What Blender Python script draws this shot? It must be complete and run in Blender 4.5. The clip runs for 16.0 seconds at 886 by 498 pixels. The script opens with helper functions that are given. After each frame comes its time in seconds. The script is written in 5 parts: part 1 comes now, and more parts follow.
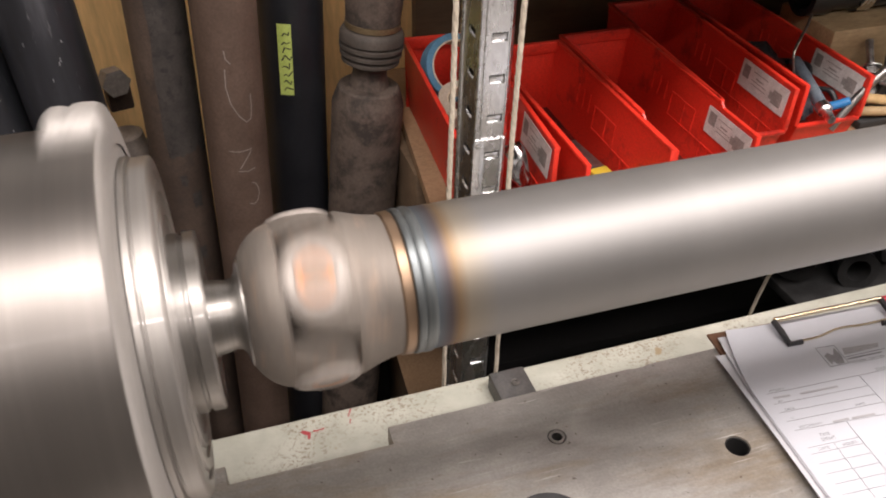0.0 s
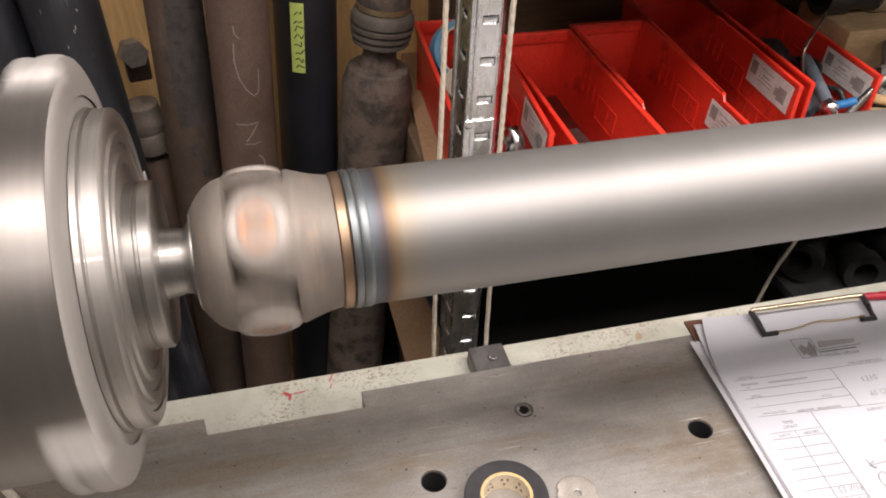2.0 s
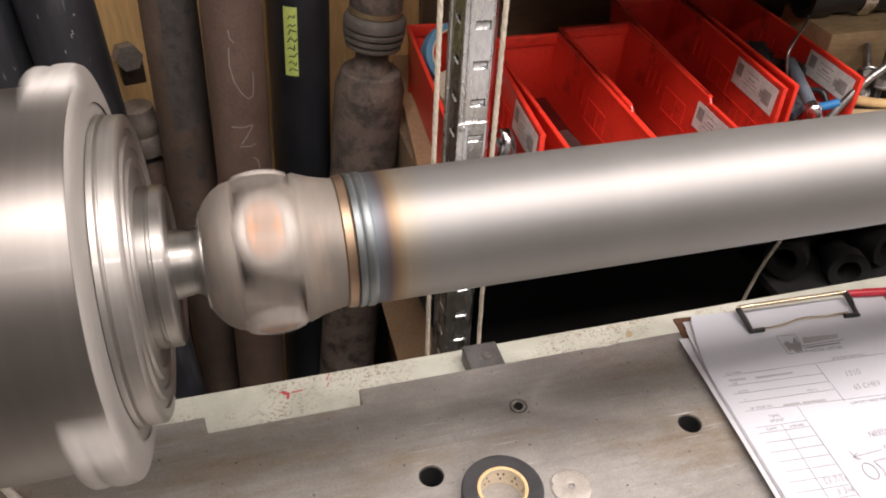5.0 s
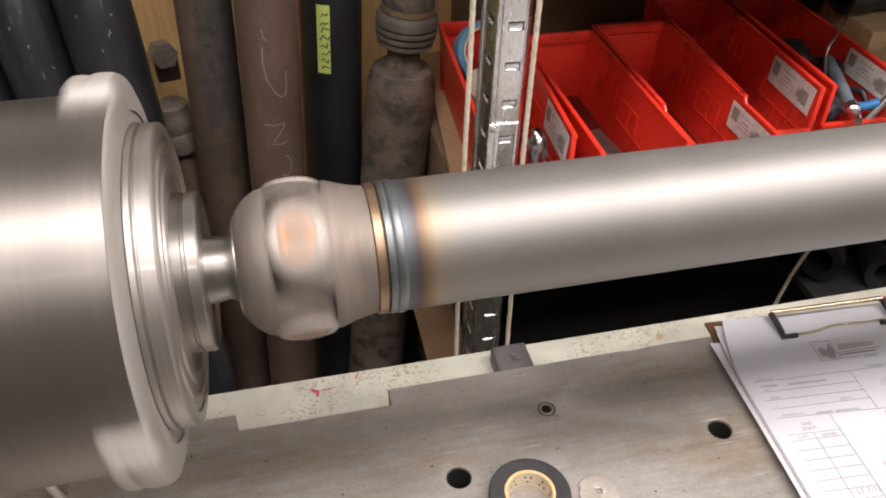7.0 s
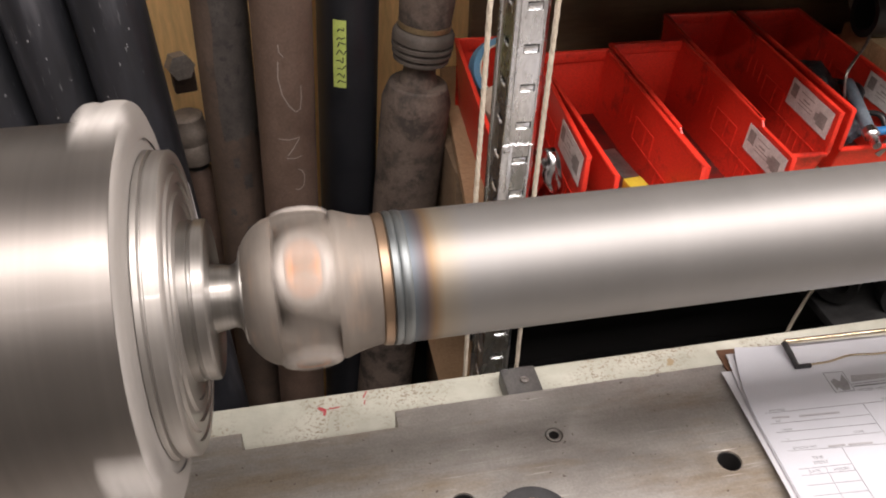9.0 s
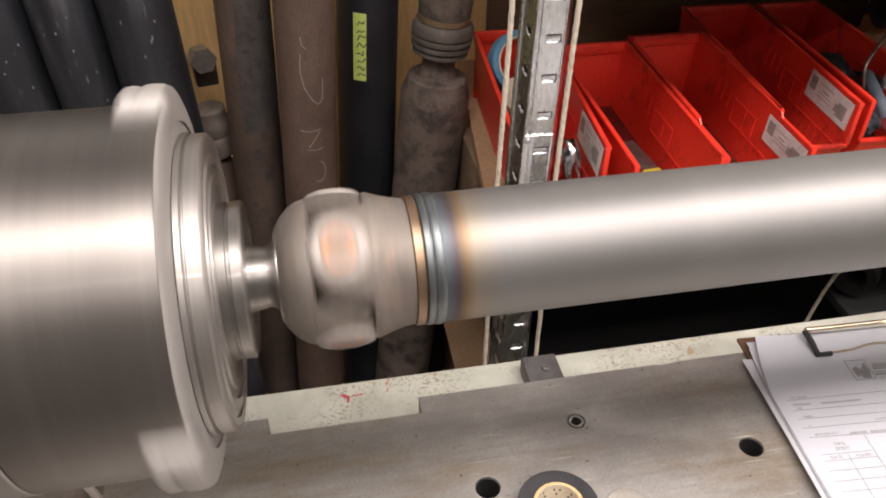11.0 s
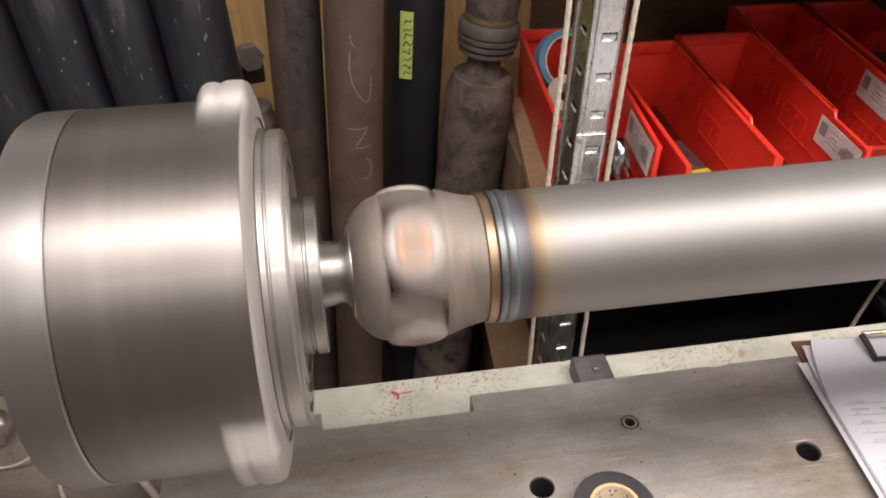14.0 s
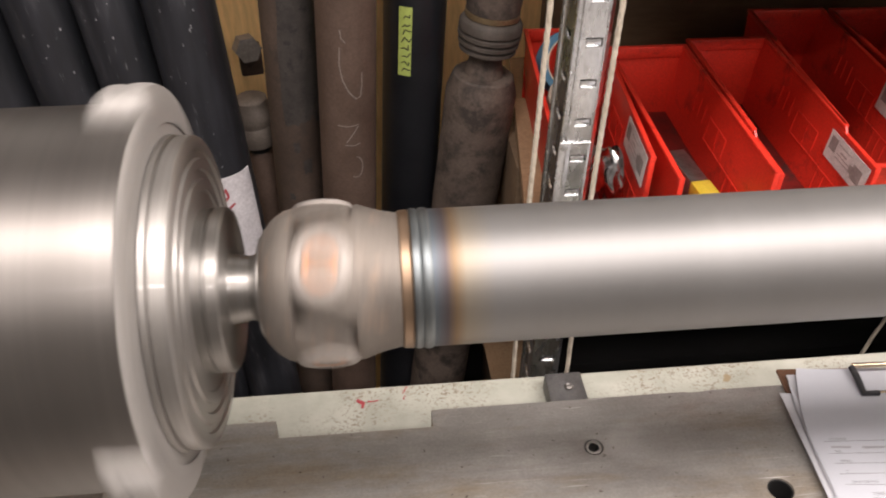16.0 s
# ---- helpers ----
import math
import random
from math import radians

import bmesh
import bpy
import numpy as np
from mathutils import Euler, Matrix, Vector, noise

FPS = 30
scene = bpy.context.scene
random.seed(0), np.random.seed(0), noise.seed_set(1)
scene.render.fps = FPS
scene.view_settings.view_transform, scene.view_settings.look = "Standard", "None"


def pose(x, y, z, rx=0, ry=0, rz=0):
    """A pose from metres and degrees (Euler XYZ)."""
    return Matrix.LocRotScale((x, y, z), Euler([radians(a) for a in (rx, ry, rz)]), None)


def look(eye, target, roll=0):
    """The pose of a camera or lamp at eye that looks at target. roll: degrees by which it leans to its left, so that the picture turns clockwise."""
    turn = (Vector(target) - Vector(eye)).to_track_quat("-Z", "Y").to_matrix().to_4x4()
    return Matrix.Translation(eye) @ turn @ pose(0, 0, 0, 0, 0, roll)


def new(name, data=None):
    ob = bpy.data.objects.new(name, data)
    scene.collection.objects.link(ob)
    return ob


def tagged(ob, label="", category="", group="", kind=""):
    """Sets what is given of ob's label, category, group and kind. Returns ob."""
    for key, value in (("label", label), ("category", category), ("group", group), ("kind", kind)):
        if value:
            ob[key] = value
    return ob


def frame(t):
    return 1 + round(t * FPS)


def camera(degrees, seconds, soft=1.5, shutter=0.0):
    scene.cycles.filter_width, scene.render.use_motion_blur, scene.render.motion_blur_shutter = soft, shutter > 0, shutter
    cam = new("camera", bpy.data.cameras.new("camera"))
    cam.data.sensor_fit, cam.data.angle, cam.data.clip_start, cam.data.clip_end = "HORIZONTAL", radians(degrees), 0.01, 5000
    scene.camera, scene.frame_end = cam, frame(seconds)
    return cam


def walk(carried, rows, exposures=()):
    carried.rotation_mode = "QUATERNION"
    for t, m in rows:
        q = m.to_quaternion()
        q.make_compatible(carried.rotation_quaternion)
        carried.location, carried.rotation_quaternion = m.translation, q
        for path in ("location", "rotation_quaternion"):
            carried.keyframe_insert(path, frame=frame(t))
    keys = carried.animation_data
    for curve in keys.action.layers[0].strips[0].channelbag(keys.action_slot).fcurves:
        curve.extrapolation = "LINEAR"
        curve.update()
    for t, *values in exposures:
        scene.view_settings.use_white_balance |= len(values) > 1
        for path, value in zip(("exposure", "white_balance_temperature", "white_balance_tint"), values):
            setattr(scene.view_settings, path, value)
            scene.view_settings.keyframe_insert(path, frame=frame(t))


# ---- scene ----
cam = camera(57.8, 16.0, soft=1.9, shutter=0.38)
PATH = [
    (0, (0.08, -0.5, 1.454), (0.58, 1.004, 0.235), 0.8),
    (0.5, (0.143, -0.524, 1.454), (0.54, 1.003, 0.225), 0.2),
    (1, (0.181, -0.541, 1.453), (0.543, 0.987, 0.213), 0.6),
    (1.5, (0.135, -0.542, 1.46), (0.525, 0.982, 0.226), 1.4),
    (2, (0.121, -0.542, 1.456), (0.532, 0.976, 0.221), 1.6),
    (2.5, (0.132, -0.543, 1.459), (0.58, 0.966, 0.226), 1.9),
    (3, (0.127, -0.545, 1.456), (0.584, 0.964, 0.226), 2.1),
    (3.5, (0.121, -0.552, 1.457), (0.575, 0.957, 0.225), 2.3),
    (4, (0.115, -0.552, 1.462), (0.565, 0.96, 0.232), 2.2),
    (4.2, (0.107, -0.552, 1.461), (0.556, 0.961, 0.233), 2.2),
    (6.3, (0.117, -0.552, 1.476), (0.518, 0.956, 0.225), 0.7),
    (6.5, (0.11, -0.548, 1.472), (0.497, 0.965, 0.221), 0.6),
    (7, (0.111, -0.547, 1.474), (0.479, 0.968, 0.222), 1.0),
    (7.5, (0.111, -0.545, 1.478), (0.462, 0.975, 0.227), 1.2),
    (8, (0.103, -0.539, 1.474), (0.442, 0.985, 0.225), 1.4),
    (8.5, (0.104, -0.54, 1.476), (0.436, 0.988, 0.229), 1.4),
    (9, (0.117, -0.536, 1.484), (0.452, 0.996, 0.242), 1.4),
    (11.3, (0.101, -0.55, 1.481), (0.397, 0.986, 0.235), 0.4),
    (11.5, (0.1, -0.552, 1.481), (0.388, 0.986, 0.235), 0.1),
    (12, (0.1, -0.551, 1.481), (0.38, 0.987, 0.234), -0.2),
    (12.5, (0.092, -0.553, 1.481), (0.361, 0.988, 0.235), -0.3),
    (13, (0.09, -0.548, 1.484), (0.351, 0.996, 0.24), -0.3),
    (13.5, (0.076, -0.543, 1.481), (0.326, 1.0, 0.234), -0.2),
    (14, (0.077, -0.542, 1.48), (0.323, 1.003, 0.233), -0.0),
    (14.5, (0.079, -0.54, 1.48), (0.321, 1.002, 0.23), 0.1),
    (15, (0.087, -0.536, 1.479), (0.315, 1.006, 0.226), 0.3),
    (15.5, (0.095, -0.53, 1.478), (0.288, 1.014, 0.221), 0.4),
    (16, (0.147, -0.519, 1.476), (0.295, 1.024, 0.211), 0.2),
]
walk(cam, [(t, look(eye, target, roll)) for t, eye, target, roll in PATH])

# ---- light and exposure ----
world = bpy.data.worlds.new("room_air")
world.use_nodes = True
world.node_tree.nodes["Background"].inputs[0].default_value = (0.9, 0.92, 1.0, 1)
world.node_tree.nodes["Background"].inputs[1].default_value = 0.02
scene.world = world
scene.view_settings.exposure = 0.41


def area_lamp(name, x, y, z, sx, sy, watts, color, tilt=0.0, turn=0.0):
    data = bpy.data.lights.new(name, "AREA")
    data.shape, data.size, data.size_y, data.energy, data.color = "RECTANGLE", sx, sy, watts, color
    ob = new(name, data)
    ob.matrix_world = pose(x, y, z, tilt, turn, 0)
    return ob


WARM = (1.0, 0.90, 0.865)
area_lamp("ceiling_panel_lamp", 0.85, -0.64, 2.60, 3.2, 0.42, 68, WARM)
area_lamp("ceiling_tube_lamp", 0.45, -1.55, 2.60, 2.4, 0.07, 19, WARM)


# ---- materials ----
def nodes_of(name):
    m = bpy.data.materials.new(name)
    m.use_nodes = True
    return m, m.node_tree, m.node_tree.nodes["Principled BSDF"]


def mapped(nt, scale, space="Object", stretch=(1, 1, 1)):
    co = nt.nodes.new("ShaderNodeTexCoord")
    mp = nt.nodes.new("ShaderNodeMapping")
    mp.inputs["Scale"].default_value = [scale * s for s in stretch]
    nt.links.new(co.outputs[space], mp.inputs["Vector"])
    return mp.outputs[0]


def noise_of(nt, vec, scale=1.0, detail=4.0, rough=0.6):
    n = nt.nodes.new("ShaderNodeTexNoise")
    n.inputs["Scale"].default_value, n.inputs["Detail"].default_value = scale, detail
    n.inputs["Roughness"].default_value = rough
    nt.links.new(vec, n.inputs["Vector"])
    return n.outputs["Fac"]


def ramp(nt, fac, stops):
    r = nt.nodes.new("ShaderNodeValToRGB")
    while len(r.color_ramp.elements) < len(stops):
        r.color_ramp.elements.new(0.5)
    for e, (p, c) in zip(r.color_ramp.elements, stops):
        e.position = p
        e.color = (*c, 1) if len(c) == 3 else c
    nt.links.new(fac, r.inputs[0])
    return r.outputs[0]


def mix(nt, fac, a, b, mode="MIX"):
    m = nt.nodes.new("ShaderNodeMix")
    m.data_type, m.blend_type = "RGBA", mode
    if isinstance(fac, float):
        m.inputs[0].default_value = fac
    else:
        nt.links.new(fac, m.inputs[0])
    for i, v in ((6, a), (7, b)):
        if isinstance(v, tuple):
            m.inputs[i].default_value = (*v, 1)
        else:
            nt.links.new(v, m.inputs[i])
    return m.outputs[2]


def bump(nt, bsdf, height, strength, dist=0.001):
    b = nt.nodes.new("ShaderNodeBump")
    b.inputs["Strength"].default_value, b.inputs["Distance"].default_value = strength, dist
    nt.links.new(height, b.inputs["Height"])
    nt.links.new(b.outputs[0], bsdf.inputs["Normal"])


def surface(name, c1, c2, rough=0.6, metal=0.0, scale=30, fine=300, wear=None, wear_at=0.62, relief=0.2, stretch=(1, 1, 1), spread=0.15, coat=0.0, grain_depth=1.0):
    """Two-scale mottled surface: c1 to c2 by a broad noise, a fine grain, optional wear patches of another colour."""
    m, nt, b = nodes_of(name)
    v = mapped(nt, 1.0, stretch=stretch)
    big = noise_of(nt, v, scale, 5, 0.65)
    small = noise_of(nt, v, fine, 3, 0.6)
    col = ramp(nt, big, [(0.32, c1), (0.68, c2)])
    dark, light = 1 - 0.18 * grain_depth, 1 + 0.10 * grain_depth
    grain = ramp(nt, small, [(0.3, (dark, dark, dark)), (0.7, (light, light, light))])
    col = mix(nt, 1.0, col, grain, "MULTIPLY")
    if wear:
        patch = ramp(nt, noise_of(nt, v, scale * 2.3, 6, 0.7), [(wear_at - 0.03, (0, 0, 0)), (wear_at + 0.12, (1, 1, 1))])
        col = mix(nt, patch, col, wear)
    nt.links.new(col, b.inputs["Base Color"])
    r = nt.nodes.new("ShaderNodeMapRange")
    r.inputs["To Min"].default_value, r.inputs["To Max"].default_value = max(0.03, rough - spread), min(1, rough + spread)
    nt.links.new(big, r.inputs["Value"])
    nt.links.new(r.outputs[0], b.inputs["Roughness"])
    b.inputs["Metallic"].default_value = metal
    b.inputs["Coat Weight"].default_value = coat
    if relief:
        bump(nt, b, small, relief, 0.0006)
    return m


def turned_steel(name, base, rough, aniso=0.6, bands=60.0, contrast=0.12, coat=0.2):
    """Lathe-turned metal: fine bands along the axis, stretched gloss round it."""
    m, nt, b = nodes_of(name)
    v = mapped(nt, 1.0, stretch=(1, 0.02, 0.02))
    band = noise_of(nt, v, bands, 4, 0.7)
    lo = tuple(c * (1 - contrast) for c in base)
    hi = tuple(min(1, c * (1 + contrast)) for c in base)
    nt.links.new(ramp(nt, band, [(0.35, lo), (0.65, hi)]), b.inputs["Base Color"])
    r = nt.nodes.new("ShaderNodeMapRange")
    r.inputs["To Min"].default_value, r.inputs["To Max"].default_value = rough - 0.06, rough + 0.06
    nt.links.new(band, r.inputs["Value"])
    nt.links.new(r.outputs[0], b.inputs["Roughness"])
    b.inputs["Metallic"].default_value, b.inputs["Anisotropic"].default_value = 1.0, aniso
    b.inputs["Anisotropic Rotation"].default_value = 0.25
    t = nt.nodes.new("ShaderNodeTangent")
    t.direction_type, t.axis = "RADIAL", "X"
    nt.links.new(t.outputs[0], b.inputs["Tangent"])
    b.inputs["Coat Weight"].default_value, b.inputs["Coat Roughness"].default_value = coat, 0.07
    fine = noise_of(nt, v, bands * 14, 2, 0.5)
    bump(nt, b, fine, 0.12, 0.0003)
    return m


def tinted_tube():
    """Bright steel tubing with temper colours beside the weld, along the tube's own axis."""
    m, nt, b = nodes_of("tube_steel_with_temper_colours")
    co = nt.nodes.new("ShaderNodeTexCoord")
    sep = nt.nodes.new("ShaderNodeSeparateXYZ")
    nt.links.new(co.outputs["Object"], sep.inputs[0])
    mr = nt.nodes.new("ShaderNodeMapRange")
    mr.inputs["From Min"].default_value, mr.inputs["From Max"].default_value = 0.1476, 0.1991
    nt.links.new(sep.outputs[0], mr.inputs["Value"])
    steel = (0.335, 0.330, 0.324)
    heat = ramp(nt, mr.outputs[0], [(0.0, (0.15, 0.16, 0.165)), (0.10, (0.22, 0.25, 0.26)), (0.22, (0.17, 0.195, 0.22)),
                                    (0.34, (0.145, 0.125, 0.13)), (0.43, (0.29, 0.205, 0.13)), (0.54, (0.365, 0.325, 0.265)), (0.85, steel)])
    v = mapped(nt, 1.0, stretch=(1, 0.15, 0.15))
    cloud = noise_of(nt, v, 9, 5, 0.6)
    col = mix(nt, 1.0, heat, ramp(nt, cloud, [(0.3, (0.88, 0.88, 0.88)), (0.7, (1.05, 1.05, 1.05))]), "MULTIPLY")
    nt.links.new(col, b.inputs["Base Color"])
    r = nt.nodes.new("ShaderNodeMapRange")
    r.inputs["To Min"].default_value, r.inputs["To Max"].default_value = 0.64, 0.70
    nt.links.new(cloud, r.inputs["Value"])
    nt.links.new(r.outputs[0], b.inputs["Roughness"])
    b.inputs["Metallic"].default_value = 1.0
    b.inputs["Anisotropic"].default_value, b.inputs["Anisotropic Rotation"].default_value = 0.5, 0.25
    b.inputs["Coat Weight"].default_value, b.inputs["Coat Roughness"].default_value = 0.0, 0.08
    t = nt.nodes.new("ShaderNodeTangent")
    t.direction_type, t.axis = "RADIAL", "X"
    nt.links.new(t.outputs[0], b.inputs["Tangent"])
    return m


def bed_steel():
    """Old ground machine bed: grey steel, brown oil stains in streaks, dark pits, light scratches."""
    m, nt, b = nodes_of("worn_machine_bed_steel")
    v = mapped(nt, 1.0)
    vs = mapped(nt, 1.0, stretch=(0.25, 1, 1))
    broad = noise_of(nt, vs, 9, 5, 0.6)
    stain = noise_of(nt, vs, 16, 6, 0.7)
    fine = noise_of(nt, v, 420, 3, 0.6)
    col = ramp(nt, broad, [(0.30, (0.235, 0.222, 0.206)), (0.50, (0.345, 0.330, 0.310)), (0.70, (0.47, 0.452, 0.428))])
    col = mix(nt, ramp(nt, stain, [(0.50, (0, 0, 0)), (0.70, (0.85, 0.85, 0.85))]), col, (0.25, 0.195, 0.13))
    blot = noise_of(nt, v, 55, 5, 0.7)
    col = mix(nt, 1.0, col, ramp(nt, blot, [(0.3, (0.88, 0.88, 0.88)), (0.7, (1.08, 1.08, 1.08))]), "MULTIPLY")
    brush = noise_of(nt, mapped(nt, 1.0, stretch=(0.025, 1, 1)), 110, 4, 0.65)
    col = mix(nt, 1.0, col, ramp(nt, brush, [(0.3, (0.93, 0.93, 0.93)), (0.7, (1.06, 1.06, 1.06))]), "MULTIPLY")
    col = mix(nt, 1.0, col, ramp(nt, fine, [(0.3, (0.88, 0.88, 0.88)), (0.7, (1.09, 1.09, 1.09))]), "MULTIPLY")
    pits = ramp(nt, noise_of(nt, v, 170, 2, 0.5), [(0.70, (0, 0, 0)), (0.75, (0.9, 0.9, 0.9))])
    col = mix(nt, pits, col, (0.08, 0.055, 0.042))
    streak = noise_of(nt, mapped(nt, 1.0, stretch=(0.06, 1, 1)), 260, 3, 0.6)
    scr = ramp(nt, streak, [(0.60, (0, 0, 0)), (0.70, (0.65, 0.65, 0.65))])
    where = ramp(nt, noise_of(nt, v, 12, 2, 0.5), [(0.5, (0, 0, 0)), (0.62, (1, 1, 1))])
    col = mix(nt, mix(nt, 1.0, scr, where, "MULTIPLY"), col, (0.60, 0.58, 0.55))
    nt.links.new(col, b.inputs["Base Color"])
    r = nt.nodes.new("ShaderNodeMapRange")
    r.inputs["To Min"].default_value, r.inputs["To Max"].default_value = 0.36, 0.6
    nt.links.new(stain, r.inputs["Value"])
    nt.links.new(r.outputs[0], b.inputs["Roughness"])
    b.inputs["Metallic"].default_value = 0.45
    bump(nt, b, fine, 0.12, 0.0004)
    return m


def chipped_paint():
    """Pale green machine paint, grimy, with brown specks in drifts."""
    m, nt, b = nodes_of("pale_green_chipped_paint")
    v = mapped(nt, 1.0)
    col = ramp(nt, noise_of(nt, v, 22, 5, 0.6), [(0.3, (0.34, 0.345, 0.29)), (0.7, (0.49, 0.495, 0.43))])
    drift = ramp(nt, noise_of(nt, v, 14, 3, 0.5), [(0.42, (0, 0, 0)), (0.62, (1, 1, 1))])
    specks = ramp(nt, noise_of(nt, v, 330, 3, 0.6), [(0.52, (0, 0, 0)), (0.64, (0.8, 0.8, 0.8))])
    dirt = mix(nt, 1.0, drift, specks, "MULTIPLY")
    col = mix(nt, dirt, col, (0.17, 0.115, 0.07))
    chips = ramp(nt, noise_of(nt, v, 46, 2, 0.5), [(0.70, (0, 0, 0)), (0.73, (1, 1, 1))])
    col = mix(nt, chips, col, (0.30, 0.24, 0.15))
    nt.links.new(col, b.inputs["Base Color"])
    b.inputs["Roughness"].default_value = 0.5
    bump(nt, b, specks, 0.2, 0.0005)
    return m


def plain(name, c, rough=0.5, metal=0.0, **kw):
    d = tuple(x * 0.82 for x in c)
    return surface(name, d, c, rough, metal, kw.get("scale", 40), kw.get("fine", 500), relief=kw.get("relief", 0.05), spread=0.08)


def flecked_black():
    """Black paint with its grey sheen put into the colour as streaks, sparse white flecks and fine scratches."""
    m, nt, b = nodes_of("scuffed_black_tube")
    v = mapped(nt, 1.0)
    # The lengthwise bluish-grey streaks imitate the sheen along the tubes.
    col = ramp(nt, noise_of(nt, mapped(nt, 1.0, stretch=(1, 1, 0.16)), 26, 4, 0.55), [(0.37, (0.009, 0.010, 0.012)), (0.54, (0.022, 0.023, 0.028)), (0.70, (0.082, 0.083, 0.093))])
    fleck = ramp(nt, noise_of(nt, mapped(nt, 1.0, stretch=(1, 1, 0.6)), 150, 3, 0.55), [(0.735, (0, 0, 0)), (0.765, (0.8, 0.8, 0.8))])
    col = mix(nt, fleck, col, (0.42, 0.42, 0.42))
    scratch = ramp(nt, noise_of(nt, mapped(nt, 1.0, stretch=(1, 1, 0.12)), 210, 3, 0.6), [(0.66, (0, 0, 0)), (0.74, (0.7, 0.7, 0.7))])
    col = mix(nt, scratch, col, (0.15, 0.15, 0.155))
    nt.links.new(col, b.inputs["Base Color"])
    b.inputs["Roughness"].default_value = 0.42
    b.inputs["Specular IOR Level"].default_value = 0.5
    bump(nt, b, noise_of(nt, v, 150, 4, 0.6), 0.3, 0.0006)
    return m


BED = bed_steel()
PAINT = chipped_paint()
CHUCK = turned_steel("turned_chuck_steel", (0.222, 0.208, 0.194), 0.53, 0.72, 28, 0.13, 0.04)
CHUCK_REAR = turned_steel("rear_plate_steel", (0.305, 0.297, 0.288), 0.54, 0.7, 40, 0.08, 0.1)
HUB = turned_steel("turned_hub_steel", (0.33, 0.316, 0.298), 0.54, 0.75, 120, 0.14, 0.45)
STEP = turned_steel("turned_step_steel", (0.385, 0.369, 0.349), 0.58, 0.6, 120, 0.12, 0.4)
SATIN = surface("satin_machined_steel", (0.30, 0.286, 0.27), (0.37, 0.354, 0.335), 0.57, 0.5, 30, 400, relief=0.03, coat=0.1)
TUBE = tinted_tube()
YOKE = surface("forged_yoke_steel", (0.172, 0.152, 0.133), (0.25, 0.223, 0.196), 0.63, 0.75, 40, 400, wear=(0.42, 0.29, 0.21), wear_at=0.60)
CAP = surface("copper_toned_bearing_cap", (0.37, 0.185, 0.105), (0.46, 0.255, 0.155), 0.62, 0.6, 60, 400)
CROSS = surface("machined_cross_steel", (0.55, 0.53, 0.5), (0.66, 0.64, 0.6), 0.3, 1.0, 60, 500)
EARFACE = surface("machined_ear_face", (0.33, 0.300, 0.274), (0.41, 0.377, 0.347), 0.66, 0.55, 60, 500)
COPPER = turned_steel("bronze_heat_tint", (0.29, 0.205, 0.14), 0.48, 0.3, 120, 0.12, 0.05)
WELD = turned_steel("blue_grey_weld_bead", (0.17, 0.187, 0.192), 0.48, 0.2, 200, 0.25, 0.05)
KNUCKLE = surface("dusty_grey_casting", (0.10, 0.083, 0.070), (0.17, 0.143, 0.121), 0.6, 0.3, 40, 300)
BOLTGREY = surface("dull_grey_bolt_steel", (0.20, 0.18, 0.165), (0.30, 0.275, 0.25), 0.45, 0.5, 60, 300)
RUST1 = surface("dark_rusted_tube", (0.055, 0.038, 0.029), (0.090, 0.063, 0.048), 0.68, 0.15, 15, 260, wear=(0.045, 0.034, 0.028), wear_at=0.56, relief=0.4)
RUST2 = surface("brown_oxidised_tube", (0.086, 0.056, 0.042), (0.134, 0.090, 0.069), 0.64, 0.25, 20, 300, wear=(0.085, 0.054, 0.040), wear_at=0.62, relief=0.3)
RUST3 = surface("dusty_brown_slip_joint", (0.092, 0.070, 0.057), (0.16, 0.124, 0.102), 0.75, 0.15, 13, 280, wear=(0.046, 0.037, 0.032), wear_at=0.50, relief=0.4)
BLACKTUBE = surface("satin_black_painted_tube", (0.010, 0.011, 0.014), (0.018, 0.019, 0.023), 0.42, 0.0, 18, 420, wear=(0.04, 0.04, 0.042), wear_at=0.74, relief=0.15)
BLACKTUBE2 = flecked_black()
RUBBER = surface("grey_brown_rubber_boot", (0.055, 0.045, 0.038), (0.095, 0.08, 0.068), 0.7, 0.0, 40, 300)
BRASS = surface("dull_brass_band", (0.22, 0.16, 0.09), (0.33, 0.25, 0.15), 0.45, 0.7, 60, 300)
RED = surface("red_bin_plastic", (0.62, 0.026, 0.014), (0.76, 0.044, 0.024), 0.4, 0.0, 7, 380, wear=(0.24, 0.014, 0.010), wear_at=0.60, relief=0.08)
# Bin bottoms: a much darker, blotchy red than the walls.
DARKRED = surface("oily_red_bin_bottom", (0.05, 0.008, 0.007), (0.22, 0.016, 0.012), 0.5, 0.0, 14, 260, wear=(0.03, 0.02, 0.018), wear_at=0.56)
ZINC = surface("galvanised_zinc_steel", (0.74, 0.75, 0.76), (0.90, 0.91, 0.92), 0.27, 1.0, 38, 260, wear=(0.42, 0.42, 0.415), wear_at=0.64, relief=0.08, stretch=(1, 1, 0.4))
DARKSTEEL = surface("dark_slot_steel", (0.02, 0.02, 0.02), (0.04, 0.04, 0.04), 0.6, 0.3, 30, 300)
# Near-black that stands in for shade under the shelf and inside the bed.
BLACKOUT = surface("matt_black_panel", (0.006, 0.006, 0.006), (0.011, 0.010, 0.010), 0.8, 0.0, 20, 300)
BLOCKSTEEL = surface("grey_oxide_steel", (0.10, 0.10, 0.10), (0.16, 0.155, 0.15), 0.5, 0.6, 60, 400)
ROPE = surface("pale_cotton_rope", (0.42, 0.36, 0.28), (0.60, 0.54, 0.44), 0.9, 0.0, 120, 900, relief=0.6)
